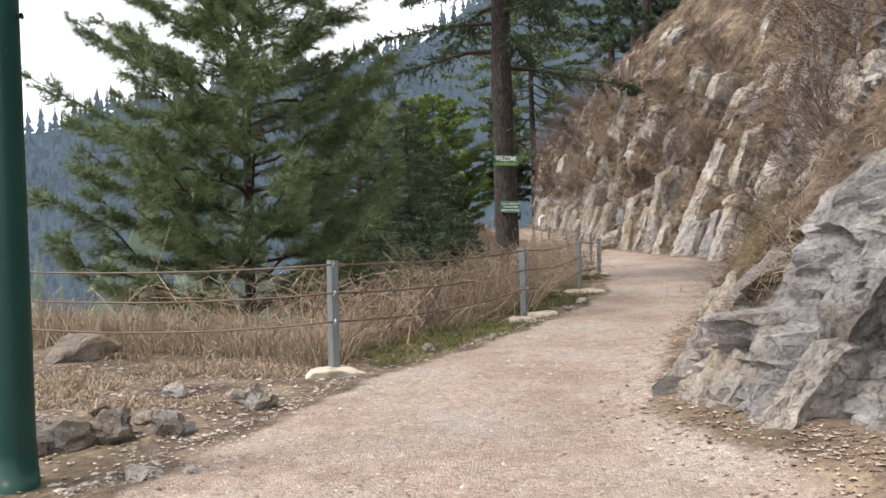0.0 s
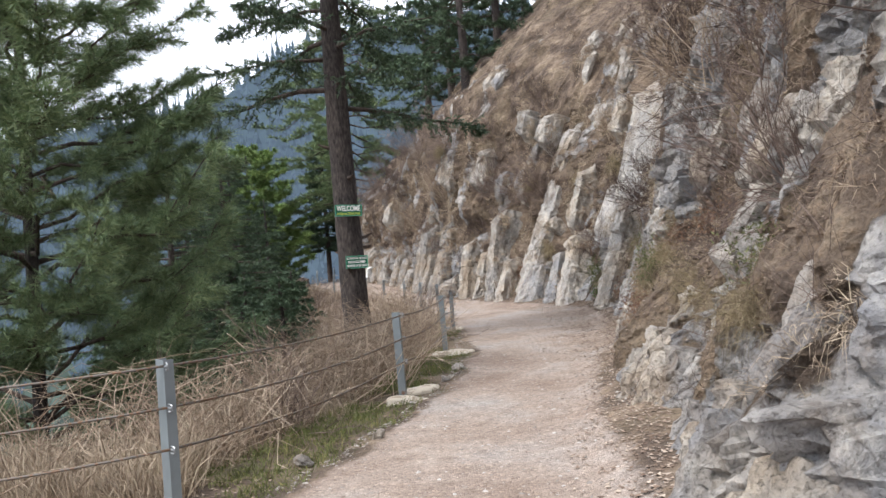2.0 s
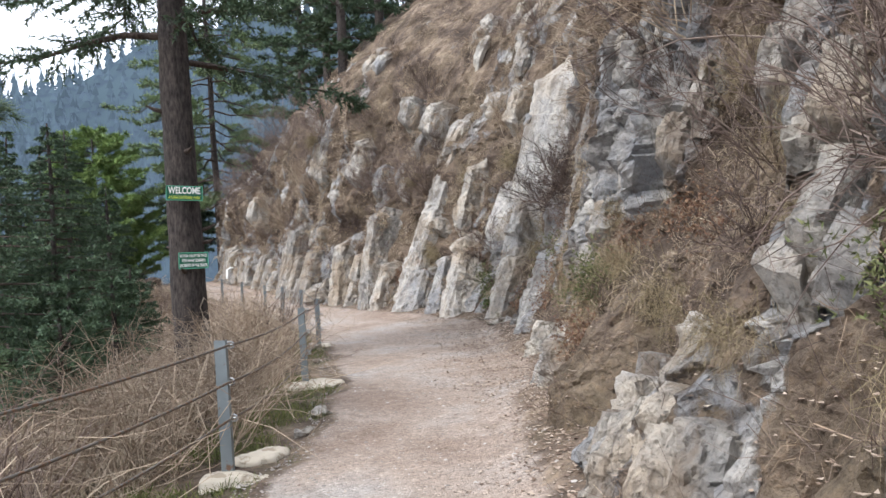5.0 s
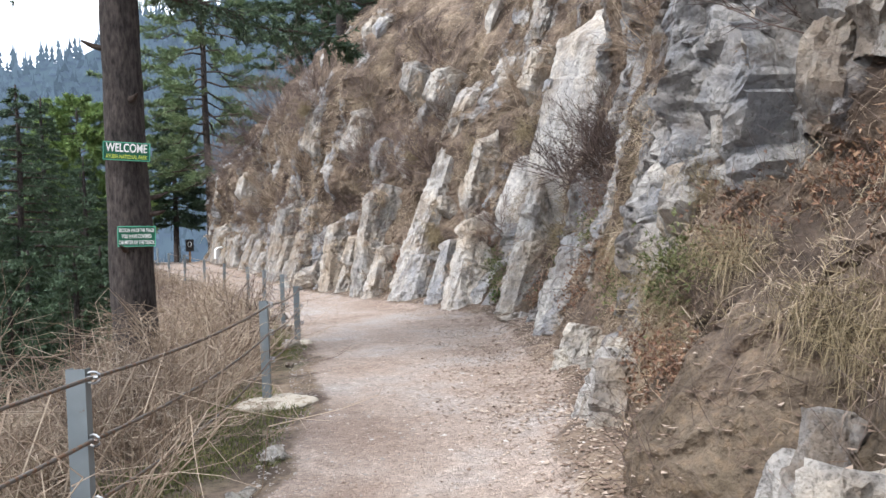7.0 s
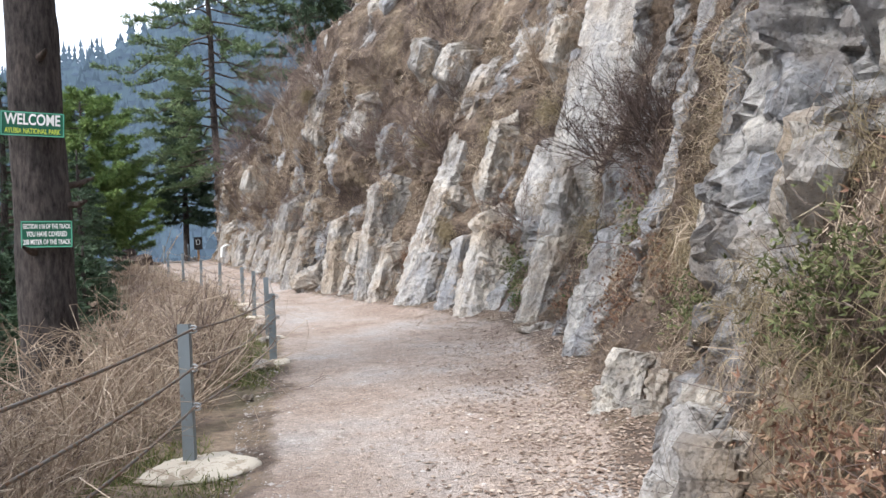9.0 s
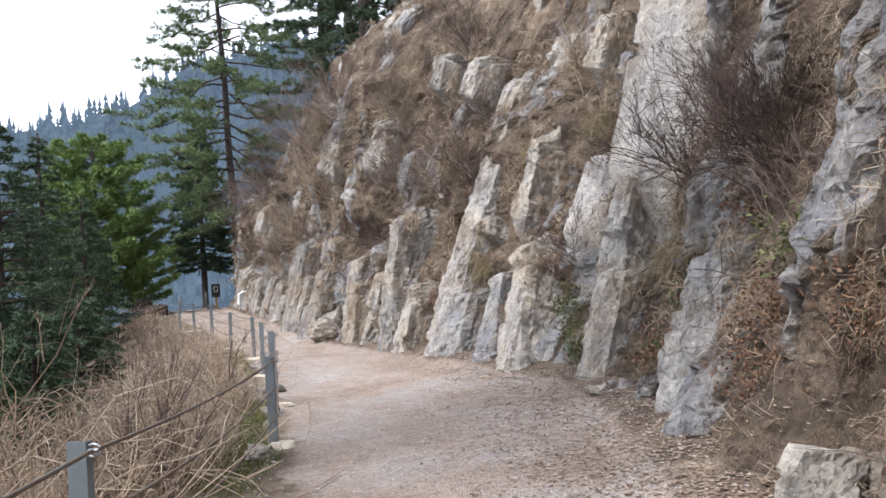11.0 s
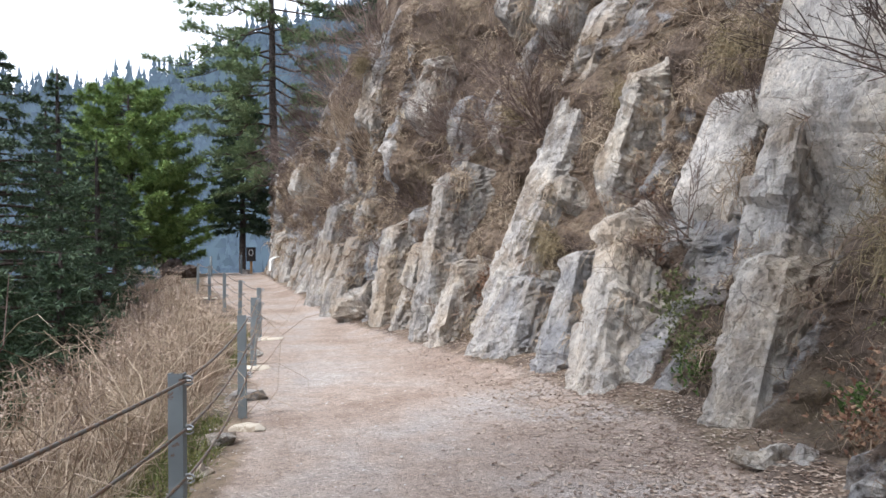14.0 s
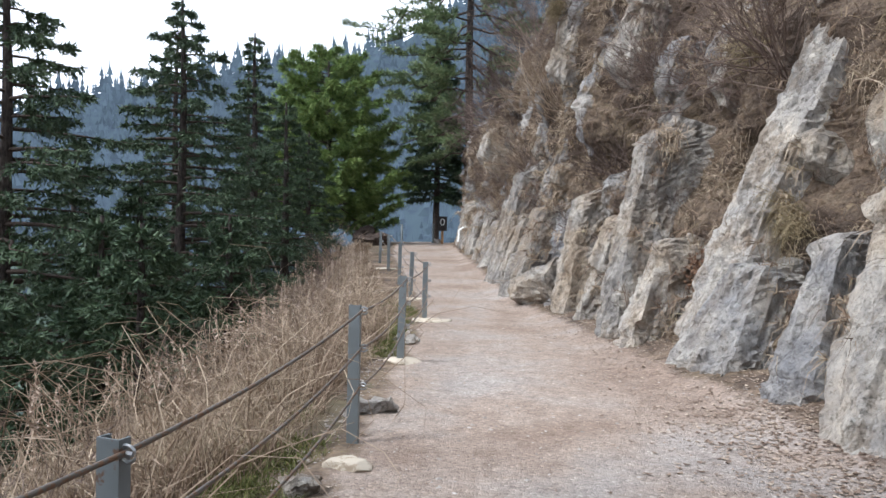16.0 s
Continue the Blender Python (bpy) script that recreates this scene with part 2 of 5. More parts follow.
    h = math_node(nt, "ADD", math_node(nt, "MULTIPLY", mid, 1.0), math_node(nt, "MULTIPLY", fine, 0.5))
    h = math_node(nt, "ADD", h, math_node(nt, "MULTIPLY", math_node(nt, "MINIMUM", crack, 0.05), 0.9))
    h = math_node(nt, "ADD", h, math_node(nt, "MULTIPLY", chip.outputs[1], 0.28))
    h = math_node(nt, "SUBTRACT", h, math_node(nt, "MULTIPLY", pits, 0.25))
    h = math_node(nt, "SUBTRACT", h, math_node(nt, "MULTIPLY", pits2, 0.12))
    return col, h


def soil_colour(nt):
    a = noise_node(nt, 1.3, 6, 0.65)
    b = noise_node(nt, 14.0, 6, 0.7)
    c = ramp(nt, a, [(0.3, (0.05, 0.037, 0.03)), (0.46, (0.12, 0.09, 0.07)), (0.56, (0.20, 0.152, 0.115)), (0.68, (0.31, 0.245, 0.18))])
    c = mix(nt, ramp(nt, noise_node(nt, 0.7, 4, 0.6), [(0.5, (0, 0, 0)), (0.68, (0.6, 0.6, 0.6))]), c, (0.15, 0.118, 0.075))
    c = mix(nt, 0.8, c, ramp(nt, b, [(0.3, (0.45, 0.42, 0.4)), (0.5, (1, 1, 1)), (0.7, (1.5, 1.4, 1.25))]), "MULTIPLY")
    return c, b


def rock_material(name, light=1.0, blue=False):
    m, nt, b = nodes_of(name, 0.88)
    col, h = rock_colour(nt, light, blue)
    nt.links.new(col, b.inputs["Base Color"])
    bump(nt, b, h, 1.0, 0.09)
    return m


def hill_material():
    m, nt, b = nodes_of("hillside_rock_and_soil", 0.92)
    rc, rh = rock_colour(nt, 1.08, True)
    sc, sh = soil_colour(nt)
    at = nt.nodes.new("ShaderNodeAttribute")
    at.attribute_name = "rock"
    f = math_node(nt, "ADD", at.outputs["Fac"], math_node(nt, "MULTIPLY", math_node(nt, "SUBTRACT", noise_node(nt, 3.0, 8, 0.7), 0.5), 1.1))
    f = ramp(nt, f, [(0.36, (0, 0, 0)), (0.5, (1, 1, 1))])
    nt.links.new(mix(nt, f, sc, rc), b.inputs["Base Color"])
    bump(nt, b, mix(nt, f, sh, rh), 1.0, 0.09)
    return m


def path_material():
    m, nt, b = nodes_of("trodden_gravel_path", 0.95)
    big = noise_node(nt, 0.55, 5, 0.6)
    mid = noise_node(nt, 5.0, 6, 0.65)
    c = ramp(nt, big, [(0.34, (0.27, 0.205, 0.165)), (0.5, (0.35, 0.285, 0.24)), (0.66, (0.37, 0.335, 0.31))])
    c = mix(nt, 0.7, c, ramp(nt, mid, [(0.3, (0.72, 0.7, 0.68)), (0.5, (1, 1, 1)), (0.7, (1.18, 1.17, 1.15))]), "MULTIPLY")
    cells = voronoi(nt, 46.0, "F1")
    sep = nt.nodes.new("ShaderNodeSeparateColor")
    nt.links.new(cells, sep.inputs[0])
    peb = ramp(nt, sep.outputs[0], [(0.0, (0.58, 0.56, 0.55)), (0.3, (0.93, 0.93, 0.93)), (0.85, (1.05, 1.04, 1.03)), (1.0, (1.5, 1.48, 1.45))])
    c = mix(nt, 0.75, c, peb, "MULTIPLY")
    cells2 = voronoi(nt, 110.0, "F1")
    sep2 = nt.nodes.new("ShaderNodeSeparateColor")
    nt.links.new(cells2, sep2.inputs[0])
    c = mix(nt, 0.6, c, ramp(nt, sep2.outputs[1], [(0.0, (0.82, 0.82, 0.82)), (1.0, (1.18, 1.18, 1.18))]), "MULTIPLY")
    at = nt.nodes.new("ShaderNodeAttribute")
    at.attribute_name = "edge"
    ef = math_node(nt, "ADD", at.outputs["Fac"], math_node(nt, "MULTIPLY", math_node(nt, "SUBTRACT", noise_node(nt, 4.0, 6, 0.7), 0.5), 1.0))
    lit, _ = soil_colour(nt)
    c = mix(nt, ramp(nt, ef, [(0.4, (0, 0, 0)), (0.7, (1, 1, 1))]), c, lit)
    nt.links.new(c, b.inputs["Base Color"])
    h = math_node(nt, "ADD", voronoi(nt, 46.0), math_node(nt, "MULTIPLY", mid, 0.6))
    bump(nt, b, h, 0.8, 0.02)
    return m


def ground_material():
    m, nt, b = nodes_of("slope_soil", 0.95)
    c, h = soil_colour(nt)
    green = ramp(nt, noise_node(nt, 0.8, 5, 0.6), [(0.5, (0, 0, 0)), (0.65, (1, 1, 1))])
    c = mix(nt, math_node(nt, "MULTIPLY", green, 0.35), c, (0.10, 0.11, 0.045))
    nt.links.new(c, b.inputs["Base Color"])
    bump(nt, b, h, 0.8, 0.04)
    return m


def leafy(name, stops, rough=0.75, shine=0.2):
    """Colour varied from leaf to leaf and slowly over the place."""
    m, nt, b = nodes_of(name, rough)
    g = nt.nodes.new("ShaderNodeNewGeometry")
    f = math_node(nt, "ADD", math_node(nt, "MULTIPLY", g.outputs["Random Per Island"], 0.6), math_node(nt, "MULTIPLY", noise_node(nt, 1.2, 3, 0.5, g.outputs["Position"]), 0.5))
    nt.links.new(ramp(nt, f, stops), b.inputs["Base Color"])
    b.inputs["Specular IOR Level"].default_value = shine
    return m


def bark(name, dark, light, scale=9.0):
    m, nt, b = nodes_of(name, 0.95)
    n = noise_node(nt, scale, 7, 0.7, stretched(nt, (1, 1, 0.3)))
    n2 = noise_node(nt, 2.0, 4, 0.6)
    c = ramp(nt, n, [(0.32, dark), (0.5, tuple((a + b2) / 2 for a, b2 in zip(dark, light))), (0.68, light)])
    c = mix(nt, 0.5, c, ramp(nt, n2, [(0.35, (0.6, 0.6, 0.6)), (0.65, (1.2, 1.15, 1.1))]), "MULTIPLY")
    nt.links.new(c, b.inputs["Base Color"])
    bump(nt, b, n, 1.0, 0.05)
    return m


def painted(name, col, wear, rough=0.5, metal=0.0, amount=0.62, scale=9.0):
    m, nt, b = nodes_of(name, rough)
    b.inputs["Metallic"].default_value = metal
    f = ramp(nt, noise_node(nt, scale, 8, 0.7), [(amount, (0, 0, 0)), (amount + 0.05, (1, 1, 1))])
    c = mix(nt, 0.5, col, ramp(nt, noise_node(nt, 3.0, 4), [(0.3, tuple(x * 0.75 for x in col)), (0.7, tuple(x * 1.25 for x in col))]))
    nt.links.new(mix(nt, f, c, wear), b.inputs["Base Color"])
    bump(nt, b, noise_node(nt, 60.0, 4), 0.15, 0.004)
    return m


def haze_glow_forest(name, leaf, air, amount):
    """Far backdrop woods: kilometres of hazy air painted in as faint bluish emission."""
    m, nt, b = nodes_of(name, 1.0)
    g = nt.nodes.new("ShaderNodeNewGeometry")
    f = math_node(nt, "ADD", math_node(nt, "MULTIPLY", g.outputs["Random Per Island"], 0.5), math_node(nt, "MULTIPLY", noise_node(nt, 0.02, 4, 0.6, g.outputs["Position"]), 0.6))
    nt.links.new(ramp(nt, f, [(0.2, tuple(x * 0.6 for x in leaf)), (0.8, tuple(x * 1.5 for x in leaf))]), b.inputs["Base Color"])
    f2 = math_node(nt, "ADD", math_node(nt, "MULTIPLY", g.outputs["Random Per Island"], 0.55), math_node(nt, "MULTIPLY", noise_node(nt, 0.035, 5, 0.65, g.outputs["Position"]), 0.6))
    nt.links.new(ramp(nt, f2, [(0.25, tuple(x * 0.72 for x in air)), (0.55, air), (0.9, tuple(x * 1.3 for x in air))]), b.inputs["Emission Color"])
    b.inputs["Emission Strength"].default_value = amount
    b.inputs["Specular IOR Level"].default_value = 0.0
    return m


M_ROCK = rock_material("pale_limestone", 0.95)
M_WHITE_ROCK = rock_material("weathered_white_limestone", 1.21)
M_CREAM_ROCK = rock_material("fresh_cream_limestone", 1.45)
M_BLUE_ROCK = rock_material("blue_grey_limestone", 1.0, True)
# same limestone mix at about half its tone
M_DARK_ROCK = rock_material("dark_limestone", 0.5)
M_HILL = hill_material()
M_PATH = path_material()
M_GROUND = ground_material()
M_STRAW = leafy("dry_straw_grass", [(0.15, (0.14, 0.102, 0.072)), (0.45, (0.31, 0.24, 0.175)), (0.75, (0.49, 0.40, 0.30)), (0.95, (0.34, 0.30, 0.19))])
M_RUST_GRASS = leafy("rust_brown_grass", [(0.15, (0.085, 0.06, 0.048)), (0.45, (0.20, 0.142, 0.105)), (0.75, (0.35, 0.26, 0.185)), (0.95, (0.20, 0.18, 0.10))])
M_GREEN_GRASS = leafy("short_green_grass", [(0.2, (0.07, 0.085, 0.028)), (0.6, (0.14, 0.16, 0.055)), (0.9, (0.27, 0.24, 0.10))])
M_LEAF = leafy("fallen_dry_leaves", [(0.15, (0.11, 0.072, 0.055)), (0.5, (0.25, 0.18, 0.135)), (0.85, (0.50, 0.41, 0.33))])
M_GREEN_LEAF = leafy("green_herb_leaves", [(0.2, (0.04, 0.075, 0.02)), (0.8, (0.11, 0.17, 0.05))])
M_TWIG = leafy("bare_twigs", [(0.15, (0.06, 0.042, 0.036)), (0.55, (0.145, 0.105, 0.088)), (0.9, (0.28, 0.22, 0.185))])
M_PALE_TWIG = leafy("pale_dead_canes", [(0.15, (0.15, 0.105, 0.075)), (0.55, (0.31, 0.235, 0.17)), (0.9, (0.50, 0.41, 0.31))])
M_DARK_TWIG = leafy("dark_bare_twigs", [(0.15, (0.04, 0.028, 0.025)), (0.55, (0.09, 0.065, 0.055)), (0.9, (0.2, 0.15, 0.13))])
M_PINE = leafy("pine_needles", [(0.15, (0.065, 0.105, 0.045)), (0.5, (0.13, 0.19, 0.085)), (0.9, (0.24, 0.29, 0.14))], 0.6, 0.3)
M_PINE_LIGHT = leafy("bright_pine_needles", [(0.15, (0.06, 0.105, 0.03)), (0.5, (0.14, 0.22, 0.065)), (0.9, (0.26, 0.33, 0.10))], 0.6, 0.3)
M_YOUNG_PINE = leafy("pale_young_pine_needles", [(0.15, (0.065, 0.105, 0.048)), (0.5, (0.13, 0.19, 0.088)), (0.9, (0.25, 0.30, 0.15))], 0.6, 0.3)
M_FIR = leafy("dark_fir_needles", [(0.15, (0.024, 0.042, 0.024)), (0.5, (0.048, 0.082, 0.044)), (0.9, (0.10, 0.145, 0.075))], 0.6, 0.3)
M_BARK = bark("dark_fir_bark", (0.014, 0.012, 0.012), (0.11, 0.092, 0.084), 22.0)
M_LIMB = bark("grey_brown_branch_bark", (0.04, 0.03, 0.025), (0.13, 0.10, 0.085), 20.0)
M_POST = painted("grey_painted_steel", (0.19, 0.215, 0.225), (0.16, 0.10, 0.07), 0.55, 0.2)
M_CABLE = painted("dull_steel_cable", (0.15, 0.135, 0.12), (0.18, 0.11, 0.07), 0.6, 0.5, 0.5, 30.0)
M_CLAMP = painted("zinc_cable_clamp", (0.30, 0.31, 0.32), (0.15, 0.1, 0.07), 0.45, 0.6)
M_CEMENT = painted("pale_cement", (0.55, 0.49, 0.40), (0.36, 0.30, 0.23), 0.95, 0.0, 0.52, 6.0)
M_POLE = painted("dark_green_paint", (0.008, 0.045, 0.036), (0.45, 0.45, 0.40), 0.35, 0.0, 0.68, 14.0)
M_SIGN_GREEN = painted("sign_green_paint", (0.012, 0.10, 0.055), (0.10, 0.16, 0.12), 0.45, 0.0, 0.72)
M_SIGN_EDGE = painted("sign_pale_green_edge", (0.10, 0.36, 0.24), (0.05, 0.2, 0.12), 0.45)
M_WHITE = painted("white_paint", (0.78, 0.78, 0.75), (0.5, 0.5, 0.46), 0.5, 0.0, 0.75)
M_YELLOW = painted("yellow_green_paint", (0.50, 0.60, 0.08), (0.3, 0.4, 0.08), 0.5, 0.0, 0.75)
M_DARK_BOARD = painted("dark_board_paint", (0.02, 0.017, 0.016), (0.06, 0.05, 0.04), 0.5)
M_WOOD = painted("raw_brown_timber", (0.28, 0.16, 0.075), (0.14, 0.08, 0.04), 0.8)
# no air is modelled: both far woods carry their haze as emission
M_FOREST = haze_glow_forest("mountain_forest_haze_glow", (0.010, 0.017, 0.013), (0.20, 0.275, 0.385), 0.25)
M_FOREST_NEAR = haze_glow_forest("valley_forest_haze_glow", (0.05, 0.075, 0.045), (0.26, 0.33, 0.33), 0.20)

# ---- the lie of the land ----
FOOT_Y = [-14, 0, 3, 4.0, 4.7, 5.2, 6.9, 8.4, 10.3, 12.3, 13.2, 14.6, 16.3, 18.3, 20.5, 22, 23, 25, 26.5, 29, 31.6, 34.2, 38, 40.3, 46, 52, 58, 62, 68, 80]
FOOT_X = [3.6, 3.2, 2.95, 2.8, 2.4, 2.3, 2.75, 3.1, 3.75, 4.5, 5.1, 5.75, 6.15, 6.85, 7.45, 7.7, 7.5, 7.35, 6.95, 6.45, 6.05, 5.4, 4.85, 4.55, 3.95, 3.4, 2.7, 3.3, 6.5, 16]
LEAN_Y = [-14, 0, 5, 8, 10, 12, 14, 16, 19, 22, 24, 27, 31, 35, 40, 50, 58, 62, 80]
LEAN_K = [1.0, 0.95, 1.2, 1.25, 1.15, 0.85, 0.65, 0.65, 0.95, 1.25, 1.35, 1.05, 0.75, 0.45, 0.75, 0.35, 0.3, 0.5, 1.0]
EDGE = np.array([(-60, 12), (-12, 10), (-4.5, 9.2), (-2, 8.3), (-0.95, 7.7), (0.85, 11.1), (2.05, 15.3), (2.95, 20), (3.15, 23.4), (3.1, 27), (3.0, 31.2), (2.5, 34.2), (1.9, 37), (1.2, 40), (0.5, 43), (-0.6, 50), (-1.6, 58), (-1.4, 66), (2, 80), (30, 96)], float)


def foot_x(y):
    return np.interp(y, FOOT_Y, FOOT_X)


def past_edge(x, y):
    """Metres beyond the path's outer edge (minus: on the path side)."""
    p = np.stack([x, y], -1)
    best, sign = np.full(x.shape, 1e9), np.ones(x.shape)
    for a, b in zip(EDGE[:-1], EDGE[1:]):
        d = b - a
        u = np.clip(((p - a) @ d) / (d @ d), 0, 1)
        off = p - (a + u[..., None] * d)
        dist = np.hypot(off[..., 0], off[..., 1])
        left = d[0] * (p[..., 1] - a[1]) - d[1] * (p[..., 0] - a[0])
        near = dist < best
        best = np.where(near, dist, best)
        sign = np.where(near, np.where(left > 0, 1.0, -1.0), sign)
    return best * sign


def base_z(y):
    return np.interp(y, [-50, 32, 36, 40, 46, 52, 60, 70], [0, 0, 0.14, 0.38, 0.52, 0.64, 0.78, 0.7])


def ground_z(x, y):
    x, y = np.asarray(x, float), np.asarray(y, float)
    d = past_edge(x, y)
    z = base_z(y)
    drop = np.where(d > 0, 0.10 * np.minimum(d, 0.7) + 0.42 * np.clip(d - 0.7, 0, 6) + 0.62 * np.clip(d - 6.7, 0, 110), 0)
    q = np.stack([x, y, 0 * x], -1).reshape(-1, 3)
    rough = (0.05 * fbm(q * 1.1, 4, 3) + 0.5 * smooth(4, 40, d).reshape(-1) * fbm(q * 0.12, 3, 9)).reshape(x.shape)
    talus = 0.22 * smooth(-0.9, 0.25, x - foot_x(y)) * (d < 0)
    return z - drop + talus + rough * smooth(-0.35, 0.4, d) - 0.02 * (d < 0) - 0.9 * np.clip(y - 68, 0, 90)


def axis_steps(*runs):
    return np.unique(np.concatenate([np.arange(a, b, s) for a, b, s in runs]).round(4))


gx = axis_steps((-1600, -200, 200), (-200, -60, 20), (-60, -12, 2), (-12, -5, 0.4), (-5, 9, 0.14), (9, 16, 1), (16, 100, 20), (100, 1700, 200))
gy = axis_steps((-1600, -100, 300), (-100, -10, 15), (-10, 0, 0.8), (0, 34, 0.14), (34, 70, 0.4), (70, 120, 4), (120, 300, 20), (300, 1700, 200))
GX, GY = np.meshgrid(gx, gy)
GZ = ground_z(GX, GY)
ni, nj = GX.shape
ii, jj = np.meshgrid(np.arange(ni - 1), np.arange(nj - 1), indexing="ij")
quads = lambda nj_: np.stack([ii * nj_ + jj, ii * nj_ + jj + 1, (ii + 1) * nj_ + jj + 1, (ii + 1) * nj_ + jj], -1).reshape(-1, 4)
ground = piece("ground", np.stack([GX, GY, GZ], -1).reshape(-1, 3), quads(nj), M_GROUND, None, True)
tagged(ground, "brown soil slope falling away below the path", "ground", kind="structure")

# the trodden path: a fine sheet from the outer edge to the cliff's foot
py = np.concatenate([np.arange(-9, 30, 0.09), np.arange(30, 72, 0.25)])
PW = 64
u = np.linspace(0, 1, PW)
left_edge = np.interp(py, [-9, 2.2, 4.2, 5.2, 6.2, 7.2, 8.7, 9.9, 12.5, 15.2, 18.4, 20.5, 23.4, 27.5, 31.5, 34.5, 37, 40, 46, 52, 60, 72],
                      [-2.6, -2.2, -1.6, -1.25, -0.75, -0.35, 0.35, 1.05, 1.95, 2.7, 3.05, 3.2, 3.2, 3.15, 3.1, 2.75, 2.3, 1.7, 0.7, -0.1, -0.9, -0.6])
left_edge = left_edge + np.interp(py, [0, 7, 9, 30], [0.28, 0.2, 0.1, 0.08]) * fbm(np.stack([py * 1.5, 0 * py, 0 * py], 1), 4, 5)
right_edge = foot_x(py) + 0.45
PX = left_edge[:, None] * (1 - u) + right_edge[:, None] * u
PYY = np.repeat(py[:, None], PW, 1)
q = np.stack([PX, PYY, 0 * PX], -1).reshape(-1, 3)
from_foot = PX - foot_x(PYY)
PZ = base_z(PYY) + 0.22 * smooth(-0.9, 0.25, from_foot) + (0.012 * fbm(q * 1.7, 3, 2) + 0.006 * fbm(q * 9, 2, 21)).reshape(PX.shape)
PZ = PZ - 0.06 * (1 - smooth(0, 0.05, u))[None] - 0.9 * np.clip(PYY - 68, 0, 80)
edge = smooth(-0.75, -0.05, from_foot) * 0.95 + 0.95 * (1 - smooth(0.02, 0.15, u))[None]
ni, nj = PX.shape
ii, jj = np.meshgrid(np.arange(ni - 1), np.arange(nj - 1), indexing="ij")
path = piece("path", np.stack([PX, PYY, PZ], -1).reshape(-1, 3), quads(nj), M_PATH, None, True, attr={"edge": edge.ravel()})
tagged(path, "pale trodden gravel footpath along the cliff", "path", kind="structure")


# ---- hillside: ribs of limestone standing out of soil and dry grass ----
# swells of the near slope: y at the foot, half width, lowest and highest z, metres it stands out, slope of y with z
RIBS = [(5.6, 1.0, -1, 1.5, 0.2, 0.1), (11.6, 0.55, 1.2, 6, 0.4, 0.12), (13.2, 0.6, 1.3, 6.5, 0.45, 0.1)]
# where bare rock shows on the near slope: y, z, reach along y, reach in z
BARE = [(8.7, 0.35, 0.9, 0.65), (5.6, 0.35, 1.3, 0.8), (4.4, 1.2, 0.9, 1.5), (7.95, 1.35, 0.4, 0.6), (9.0, 2.9, 0.6, 0.9), (7.2, 2.6, 0.6, 0.9), (8.3, 2.1, 0.5, 0.35), (12.5, 2.7, 1.3, 1.7), (11.0, 3.1, 0.8, 1.1), (13.6, 1.9, 0.5, 0.9), 
        (5.6, 3.4, 1.0, 1.0), (10.6, 4.6, 1.3, 0.6)]


def setback(y, z):
    s = np.interp(z, [-1, 0, 1, 2, 3.5, 6, 9, 12, 60], [-0.5, 0, 0.6, 1.1, 1.6, 2.25, 3.2, 4.0, 16]) * np.interp(y, LEAN_Y, LEAN_K)
    s = s + np.clip(z - 8.5, 0, 60) * 0.85 + 0.7 * smooth(3.5, 6.5, z) * smooth(24, 26.5, y) * smooth(33, 30, y)
    return s + np.clip(z - 5.5, 0, 60) * 0.75 * smooth(43, 51, y)


def rib_field(y, z):
    out, mask = 0 * y, 0 * y
    wob = 0.16 * vnoise(np.stack([y * 0, z * 1.4, y * 0.5], 1), 31)
    for y0, w, z0, z1, h, k in RIBS:
        uu = (y - y0 - k * z + wob) / w
        prof = smooth(-1.0, -0.72, uu) * (1 - smooth(0.35, 1.25, uu))
        win = smooth(z0 - 0.3, z0 + 0.15, z) * (1 - smooth(z1 - 0.5, z1 + 0.4, z))
        out = np.maximum(out, prof * win * h)
        mask = np.maximum(mask, prof * win)
    return out, mask


hy = np.concatenate([np.arange(-10, 1, 0.2), np.arange(1, 3.5, 0.06), np.arange(3.5, 15, 0.045), np.arange(15, 36, 0.06), np.arange(36, 62, 0.13), np.arange(62, 80, 0.5)])
hz = np.concatenate([np.arange(-0.45, 4, 0.048), np.arange(4, 6.5, 0.065), np.arange(6.5, 13, 0.22), np.arange(13, 46, 1.2)])
HY, HZ = np.meshgrid(hy, hz)
y, z = HY.ravel(), HZ.ravel()
ribs, mask = rib_field(y, z)
p0 = np.stack([foot_x(y) + setback(y, z), y, z], 1)
small = np.interp(np.maximum(z, np.abs(y - 18) / 8), [0, 7, 14, 30], [1, 1, 0.7, 0.3])
strata = fbm(np.stack([y * 1.6 + z * 0.35, z * 0.35, 0 * y], 1), 4, 41)
big = fbm(p0 * 0.45, 3, 17)
grain = p0 * np.array((1, 1, 0.3)) + np.outer(z * 0.08, (0, 1, 0))
rough_rock = 0.34 * facets(grain, 0.7, 3) + 0.34 * facets(grain * np.array((1, 1, 1.6)), 0.3, 8) + 0.55 * facets(p0 * np.array((1, 1, 0.7)), 0.16, 5) + 0.4 * facets(p0, 0.1, 6)
soil_bump = 0.10 * fbm(p0 * 1.6, 4, 23)
near_rock = 0 * y
for by_, bz_, ry_, rz_ in BARE:
    near_rock = np.maximum(near_rock, smooth(1.25, 0.75, np.hypot((y - by_) / ry_, (z - bz_) / rz_)))
far_rock = smooth(31, 33, y) * smooth(2.8, 1.8, z) * 0.6
